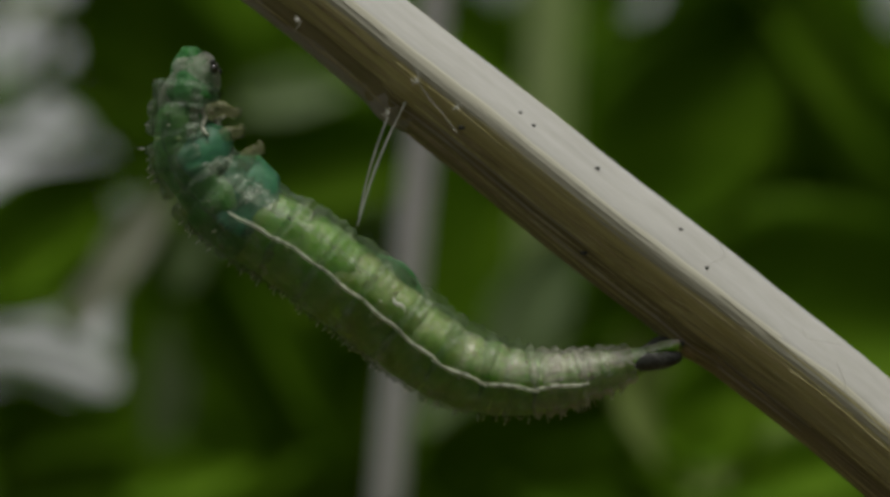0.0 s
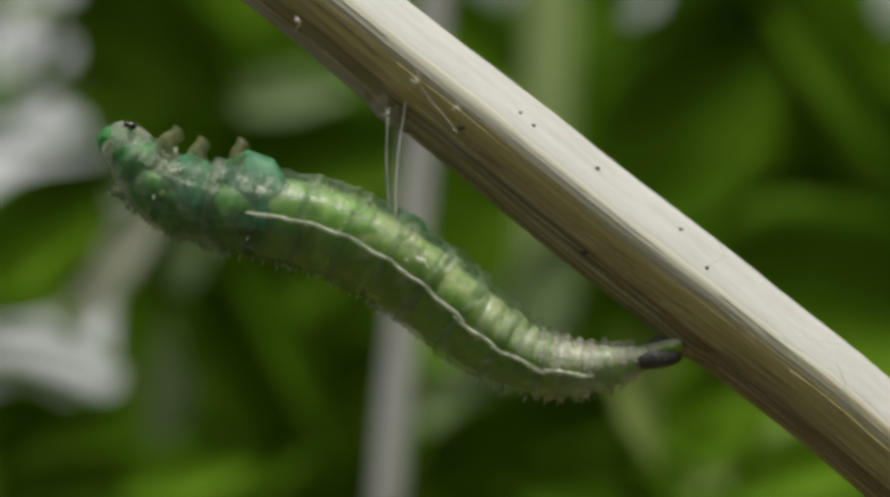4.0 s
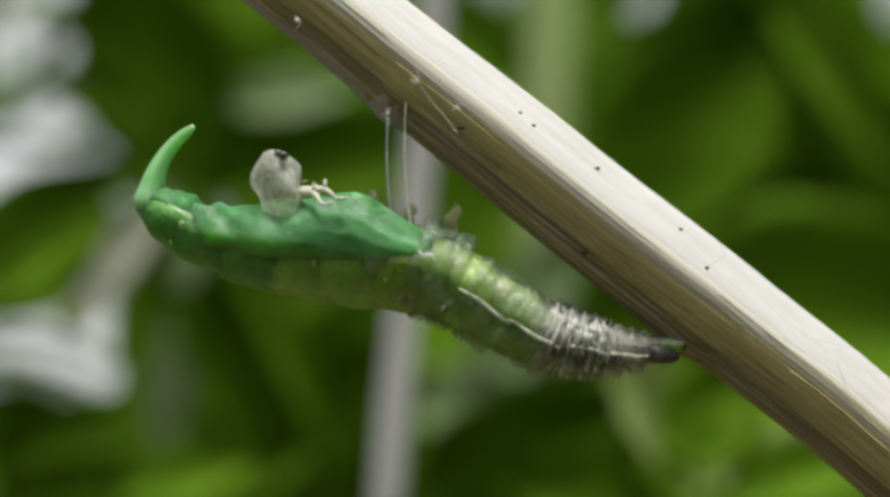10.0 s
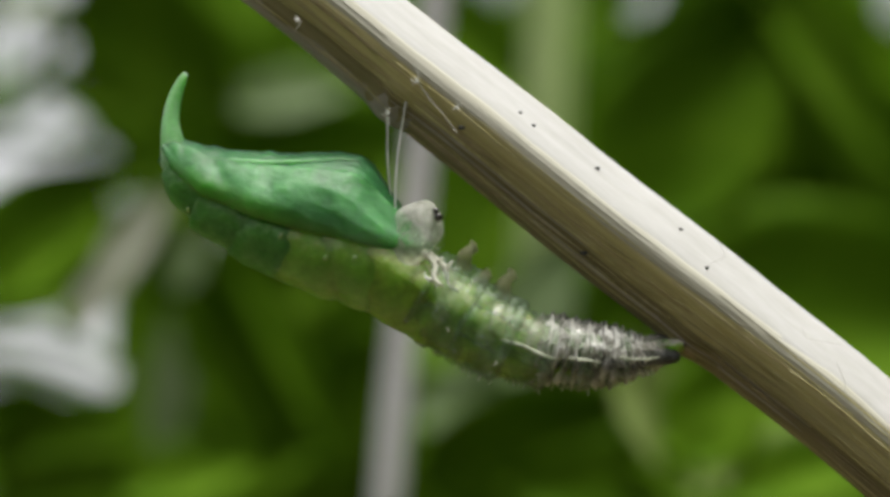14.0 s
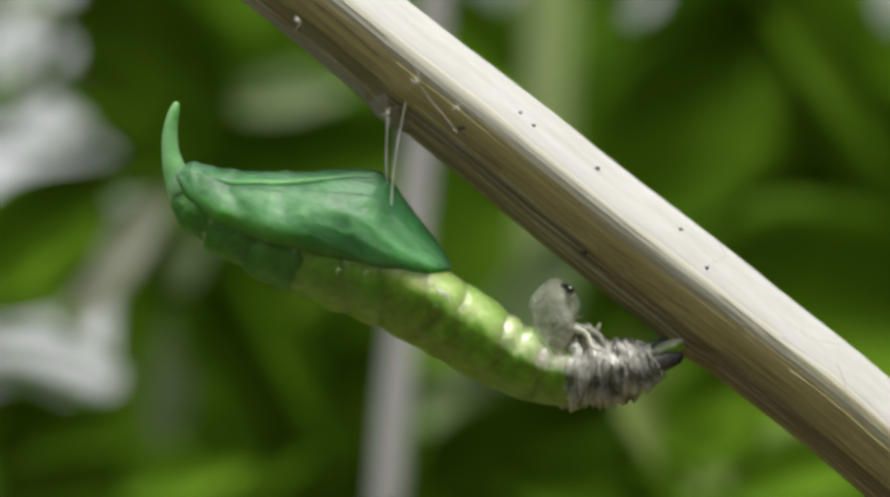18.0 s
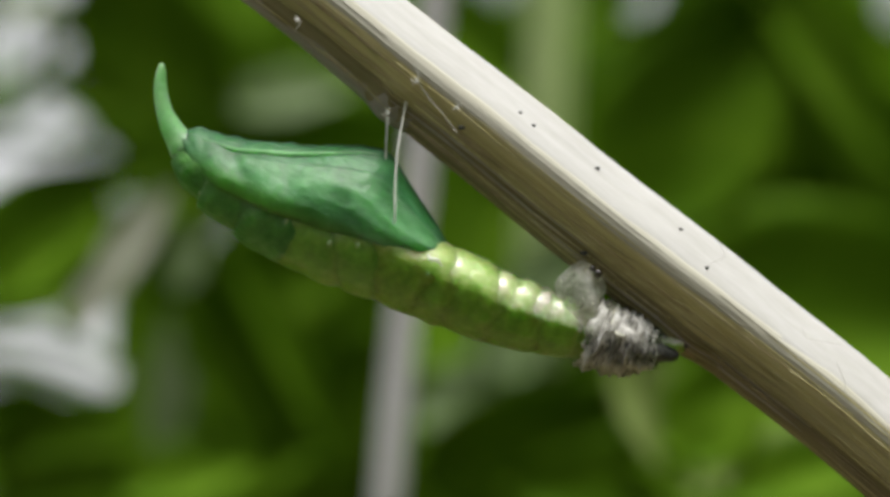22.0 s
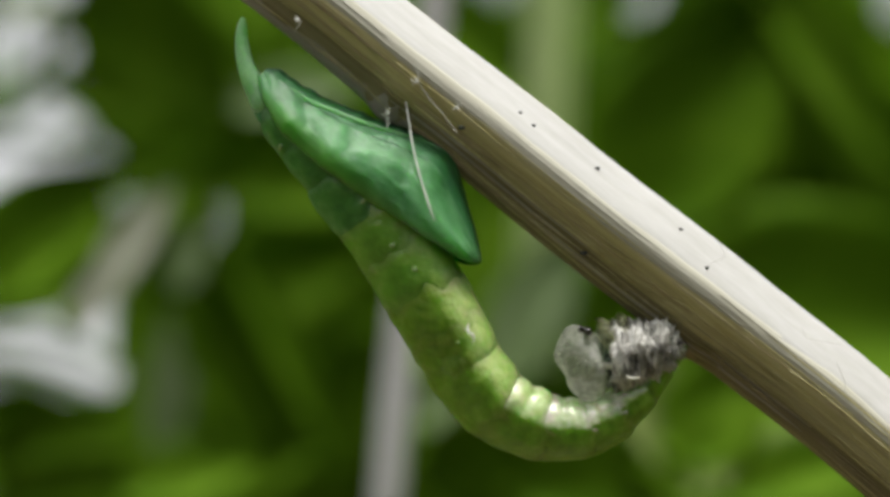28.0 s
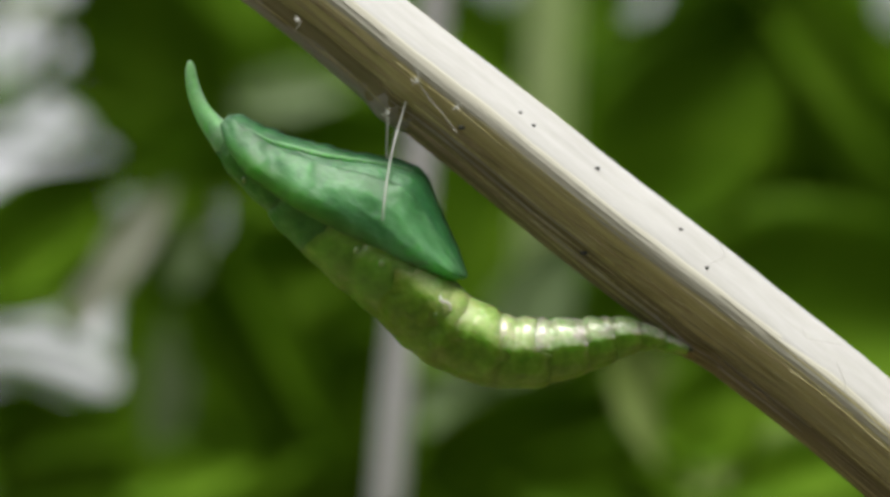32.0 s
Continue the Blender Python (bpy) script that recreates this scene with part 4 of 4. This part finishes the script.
plant("green leafy plant with narrow leaves, out of focus", (-0.01, 0.14), [(480, 1400, 0.12), (450, 800, 0.12), (420, 300, 0.12), (380, -100, 0.12)], 0.0012, LEAF,
      # the two steep dark leaves near (620, 670) are put in for a shaded hollow
      [(430, 640, 0.09, 560, 190, -55, 6, LEAF_DARK), (520, 640, 0.080, 460, 70, -62, -14, LEAF_DARK), (395, 700, 0.075, 330, 60, -60, -6, LEAF_DARK), (560, 760, 0.095, 420, 230, 60, 28, LEAF_DARK), (600, 640, 0.13, 560, 300, 75, 35, LEAF_DARK), (640, 700, 0.11, 480, 130, 84, 45, LEAF_DARK), (300, 675, 0.080, 270, 84, 86, -4, LEAF_GREY),
       (335, 835, 0.075, 260, 120, 15, -18, LEAF), (520, 165, 0.095, 230, 90, 12, -20, LEAF_GREY), (560, 815, 0.10, 420, 180, -25, 8, LEAF_DARK), (440, 830, 0.085, 300, 130, 25, 0, LEAF_DARK), (400, 115, 0.095, 460, 120, -48, -6, LEAF), (335, 450, 0.085, 130, 66, 74, -8, LEAF_GREY),
       (640, 60, 0.13, 420, 220, 20, -6, LEAF), (580, 280, 0.10, 440, 230, 8, 0, LEAF), (830, 70, 0.11, 380, 150, -40, -6, LEAF), (480, 490, 0.11, 380, 200, 20, 2, LEAF), (330, 260, 0.12, 260, 170, 20, 0, LEAF), (300, 380, 0.12, 300, 130, 80, -2, LEAF)])
plant("dark green leafy plant, out of focus", (-0.06, 0.11), [(-40, 1500, 0.10), (-70, 900, 0.10), (-70, 500, 0.09), (-50, 100, 0.09)], 0.0012, LEAF_DARK,
      [(85, 405, 0.06, 270, 215, 48, -4, LEAF_DARK), (50, 470, 0.055, 200, 60, 40, -10, LEAF), (280, 80, 0.07, 330, 230, -42, 8, LEAF_DARK), (230, 130, 0.085, 200, 90, -60, -2, LEAF), (215, 450, 0.068, 310, 84, 57, -16, TWIG), (40, 745, 0.08, 180, 100, 40, 45, LEAF_DARK), (170, 800, 0.085, 300, 130, -15, -8, LEAF),
       (60, 5, 0.11, 150, 44, 0, -10, LEAF_PALE), (165, 165, 0.095, 190, 76, -18, 0, LEAF), (160, 35, 0.10, 150, 70, -8, 0, LEAF_GREY), (235, 200, 0.10, 170, 90, 30, 4, LEAF_DARK), (150, 310, 0.10, 260, 60, 8, 0, LEAF_DARK), (150, 755, 0.085, 320, 130, 14, 2, LEAF), (60, 725, 0.09, 240, 90, -10, 10, LEAF_DARK), (262, 660, 0.085, 300, 90, 70, 0, LEAF), (75, 520, 0.075, 240, 70, 16, -4, LEAF), (255, 520, 0.09, 260, 80, 70, 2, LEAF), (265, 590, 0.09, 330, 60, 80, 4, LEAF), (140, 850, 0.08, 320, 110, 10, 6, LEAF_DARK), (345, 320, 0.10, 200, 100, 30, 0, LEAF)])


def foliage(name, label, count, spot, gaps=(), seed=11, size=1.0, mat=None):
    """A mass of leaves at spots given by spot(rnd), with gaps through which the sky shows."""
    rnd = random.Random(seed)
    verts, faces = [], []
    made = 0
    while made < count:
        x, y, z = spot(rnd)
        p = RIG.inverted() @ Vector((x, y, z))
        k = S * (REACH + p.y) / REACH
        if any(((784 + p.x / k - a) / c) ** 2 + ((438 - p.z / k - b) / d) ** 2 < 1 for a, b, c, d in gaps):
            continue
        made += 1
        l, w = size * rnd.uniform(0.018, 0.045), size * rnd.uniform(0.010, 0.024)
        m = pose(x, y, z, rnd.uniform(10, 120), rnd.uniform(0, 360), rnd.uniform(-60, 60))
        i0 = len(verts)
        for a in (0.0, 0.25, 0.6, 0.85, 1.0):
            ww = w * math.sin(math.pi * (0.06 + 0.9 * a)) ** 0.8 / 2
            for b in (-1, 0, 1):
                verts.append(m @ Vector((a * l - l / 2, b * ww, 0.15 * w * abs(b) - 0.2 * l * a * a)))
        for a in range(4):
            for b in range(2):
                q = i0 + a * 3 + b
                faces.append((q, q + 1, q + 4, q + 3))
        # a twig from the soil to one leaf in twenty, clear of the gaps
        if made % 20 == 0 and not any(abs(784 + p.x / k - a) < 1.3 * c for a, b, c, d in gaps):
            i0 = len(verts)
            foot = Vector((x + rnd.uniform(-0.03, 0.03), y + rnd.uniform(-0.03, 0.03), -0.02))
            bend = foot.lerp(Vector((x, y, z)), 0.5) + Vector((rnd.uniform(-0.02, 0.02), rnd.uniform(-0.02, 0.02), 0))
            for c0, wide in ((foot, 0.0016), (bend, 0.0012), (Vector((x, y, z)), 0.0006)):
                for h in (0, 2.1, 4.2):
                    verts.append(c0 + Vector((math.cos(h), math.sin(h), 0)) * wide * size)
            for a in (0, 3):
                for h in range(3):
                    faces.append((i0 + a + h, i0 + a + (h + 1) % 3, i0 + a + 3 + (h + 1) % 3, i0 + a + 3 + h))
    me = bpy.data.meshes.new(name)
    me.from_pydata([tuple(v) for v in verts], [], faces)
    me.materials.append(mat or LEAF)
    return tagged(new(name, me), label, "foliage", kind="stuff")


# spots for a ring of shrubs out of view, added to cut sky light
def round_about(rnd):
    while True:
        a = rnd.uniform(0, 2 * math.pi)
        r = 0.62 + 0.16 * math.sin(3 * a + 1) + rnd.gauss(0, 0.09)
        x, y = r * math.cos(a), r * math.sin(a)
        if r > 0.48 and (y < 0.15 or abs(x) > 0.36 + 0.3 * y):
            break
    # lower bushes on the open side, to let more sky light in
    most = 0.45 if x < 0 and y < 0.35 else 0.95
    return x, y, most * (0.75 + 0.25 * math.sin(7 * a)) * rnd.random() ** 0.8


foliage("hedge_foliage", "dense mass of green leaves far behind, out of focus", 6500, lambda r: (r.uniform(-0.45, 0.45), r.uniform(0.26, 0.5), r.uniform(-0.01, 0.85)),
        [(0, 150, 98, 215), (165, 240, 150, 72), (120, 90, 80, 55), (20, 610, 190, 130), (190, 610, 120, 140), (1130, 10, 95, 75)])
foliage("sky_screen_foliage", "unseen ring of leafy shrubs added to hold back sky light", 3000, round_about, seed=5, size=3.0, mat=LEAF_DARK)


# ---- what moves ----
def motions():
    lines = [(t, front, lump, tip, Line(line)) for t, front, lump, tip, line in POSTURES]
    for ob, f in SEGMENTS:
        swell = float(np.interp(f, [0.45, 0.56, 0.66, 0.86, 0.97], [0, -12, -26, -26, -8]))
        walk(ob, [(t, stance(l.at(f), l.way(f), lift=swell * float(np.interp(t, [9, 13, 24, 24.5, 25, 25.5], [0, 1, 1, 0.4, 0.9, 0.0])))) for t, _, _, _, l in lines])
    rows, near, far = [], [], []
    for t, front, lump, tip, l in lines:
        a, b = WINGS.get(t, (None, None))
        sunk = float(np.interp(t, [7, 11, 13, 17], [1, 0.85, 0.4, 0]))
        split = float(np.interp(t, [7, 8.2, 9.5], [1.5, 1.5, 0]))
        if a is None:
            w = 0.60 if t < 4 else 0.70
            rows.append((t, stance(l.at(w - 0.02), l.way(w, 0.2), lift=-70, pitch=-8)))
            near.append((t, stance(l.at(w), l.way(w, 0.2), depth=-42, lift=-24)))
            far.append((t, stance(l.at(w), l.way(w, 0.2), depth=42, lift=-24)))
            continue
        a, b = np.array(a, float), np.array(b, float)
        x = (a - b) / np.hypot(*(a - b))
        up = np.array((-x[1], x[0])) 
        mid = a - x * 228 - up * 42
        late = float(np.interp(t, [25.0, 25.5, 31.4, 31.5], [0, 1, 1, 0.3]))
        swing = pose(190 * S, 0, 40 * S) @ pose(0, 0, 7 * S * late, 6 * late, 1.5 * late, 0) @ pose(-190 * S, 0, -40 * S)
        rows.append((t, stance(mid, x, lift=float(np.interp(t, [7, 7.5, 8, 8.4, 9, 11, 13, 17], [-62, -50, -30, -46, -44, -22, -10, 0]))) @ pose(-34 * S * split, 0, 0) @ swing @ pose(180 * S, 0, 40 * S) @ pose(0, 0, 0, 0, -3.5 * sunk, 0) @ pose(-180 * S, 0, -40 * S)))
        near.append((t, stance(mid, x, depth=-26 * split) @ swing))
        far.append((t, stance(mid, x, depth=26 * split) @ swing))
    walk(KEEL, rows)
    walk(WINGS_BOTH[0], near)
    walk(WINGS_BOTH[1], far)
    for ob, f, sgn in BUDS:
        rows = []
        for t, _, _, _, l in lines:
            out = float(np.interp(t, [6, 8.4], [44, 4]) if f < 0.8 else np.interp(t, [3.5, 7.5], [44, 6]))
            at = f + float(np.interp(t, [3.5, 5.5], [0.035, 0.0]))
            rows.append((t, stance(l.at(at), l.way(at), depth=sgn * out, lift=float(np.interp(t, [3.5, 5.5, 6, 8.4], [28, 40, 40, 2]) if f < 0.8 else np.interp(t, [3.5, 7.5], [28, 0])))))
        walk(ob, rows)
    walk(HEAD, [(t, stance(l.at(float(np.interp(t, [3.5, 5.5, 7], [1.0, 0.98, 0.97]))), l.way(0.94)) @ pose(float(np.interp(t, [6, 7], [26, 0])) * S, 0, 0)) for t, _, _, _, l in lines])
    rows = []
    for t, front, lump, tip, l in lines:
        a = l.at(0.985)
        d = np.array(tip) - a if tip else l.at(0.8) - a
        rows.append((t, stance(a, d, lift=float(np.interp(t, [6, 7, 9, 10], [0, 24, 24, 0])))))
    walk(SPIKE, rows)
    walk(TAIL, [(t, stance(l.at(0.0), l.way(0.06))) for t, _, _, _, l in lines])
    # the skin slides back along the body, gathers at the tail and at last drops off
    rnd = random.Random(3)
    lean = [(rnd.uniform(-1, 1), rnd.uniform(-1, 1), rnd.uniform(-1, 1)) for _ in RINGS]
    for pieces, k, r in RINGS:
        keyed = [[] for _ in pieces]
        a = lean[k]
        for t, front, lump, tip, l in lines:
            u = (k + 0.6) / COUNT
            if front:
                g = max(0.0, 1 - front / 0.93)
                f = 0.07 + (front - 0.07) * u ** (1 + 1.0 * g)
                c, d, slack = l.at(f), l.way(f), max(0.0, r - max(girth(f) + float(np.interp(front, [0.2, 0.3, 0.45], [-14, -6, 7]) if k in (0, 1, 3, 5, 7, 9, 11) else np.interp(front, [0.55, 0.8], [-16, 7])), float(np.interp(front, [0.2, 0.3, 0.4], [24, 28, 32])) + 4 * a[2]))
            else:
                c = np.array(HEAPS[t], float)
                d = np.array(lump, float) - c
                g, slack = 1.0, max(0.0, r - 26 - 5 * a[2])
                c = c + d / np.hypot(*d) * (k - 5.5) * 6
            for q, rows in enumerate(keyed):
                deep, high = -math.sin(q * math.pi / 4), -math.cos(q * math.pi / 4)
                rows.append((t, stance(c, d, depth=deep * slack, lift=high * slack + 5 * g * a[2], roll=12 * g * a[1], pitch=(14 * a[0] + 5 * high * a[1]) * g)))
        for ob, rows in zip(pieces, keyed):
            walk(ob, rows)
    for j, ob in enumerate(FOLDS):
        rows = []
        a = lean[j]
        for t, front, lump, tip, l in lines:
            if front:
                f0 = float(np.interp(front, [0.145, 0.25, 0.5, 0.9], [0.055, 0.068, 0.082, 0.2]))
                f = f0 + (front - f0) * float(np.interp(front, [0.145, 0.2, 0.3, 0.5, 0.6, 0.8, 1.0], [0.95, 0.85, 0.68, 0.34, 0.25, 0.4, 0.6])) * j / (PLEATS - 1)
                c, d = l.at(f), l.way(f)
                g = max(0.0, 1 - front / 0.93)
            else:
                c = np.array(HEAPS[t], float)
                d = np.array(lump, float) - c
                c = c + d / np.hypot(*d) * (j - 5) * 9.5 + np.array((a[1], a[2])) * 7
                g = 1.0
            rows.append((t, stance(c, d, lift=3 * a[2], pitch=(9 if front else 20) * a[0] * (0.3 + g), roll=40 * a[1] * g)))
        walk(ob, rows)
    rows = []
    for t, front, lump, tip, l in lines:
        if lump is None:
            rows.append((t, stance(l.at(1.0 if t < 4 else 0.985), l.way(0.97), pitch=-20)))
        else:
            c = l.at(min(1, front + 0.04)) if front else np.array(HEAPS[t], float)
            d = np.array(lump) - c
            w = l.way(front) if front else d / np.hypot(*d)
            rows.append((t, stance(lump, w, depth=float(np.interp(t, [6, 7, 14, 16.5], [0, 42, 42, 10])), pitch=-float(np.interp(t, [6, 7, 14], [20, 50, 75])))))
    walk(MASK, rows)
    for ob, side in zip(CLASPS, (14, -14)):
        rows = []
        for t, front, lump, tip, l in lines:
            if front:
                rows.append((t, stance((1196, 612), l.way(0.05), depth=side, lift=-side * 1.3, pitch=-side * 0.9)))
            else:
                c = np.array(HEAPS[t], float)
                d = np.array(lump) - c
                rows.append((t, stance(c - d / np.hypot(*d) * 62, d, depth=side, lift=side)))
        walk(ob, rows)
    drop = RIG.inverted() @ Vector((0.0, 0.0, 0.004))
    gone = RIG @ Matrix.Translation((0, 0, drop.z - (438 - 640) * S))
    walk(SKIN, [(0.0, RIG), (31.3, RIG), (31.4, gone), (32.0, gone)])
    # silk threads swing about their holds on the stem
    for ob, hold, ends in ((GIRDLE_A, (716, 180), {0: (634, 392), 1: (655, 385), 2: (668, 395), 3: (700, 380), 6: (702, 385), 7: (732, 385), 8: (765, 400), 8.4: (705, 385), 10: (725, 385), 10.5: (760, 360), 11: (705, 390),
                                                12.5: (760, 385), 13: (708, 400), 16.5: (695, 380), 20: (690, 380), 21: (690, 440), 24: (698, 440), 25.5: (680, 440), 28: (768, 400), 30: (720, 400), 31: (710, 400), 31.3: (770, 400), 32: (675, 405)}),
                           (GIRDLE_B, (684, 208), {0: (632, 385), 1: (650, 380), 2: (655, 385), 3: (688, 380), 6: (690, 385), 8: (700, 380), 9: (690, 385), 13: (695, 380), 20: (686, 380), 32: (690, 380)})):
        rows = []
        for t, e in ends.items():
            d = np.array(e, float) - np.array(hold)
            deep = float(np.interp(t, [0, 20, 21, 32], [-6, -6, -24, -24])) * (1 if ob is GIRDLE_A else -0.6)
            m = stance(hold, d, depth=22)
            rows.append((t, RIG @ m @ pose(0, 0, 0, 0, 0, -deep)))
        walk(ob, rows)


motions()
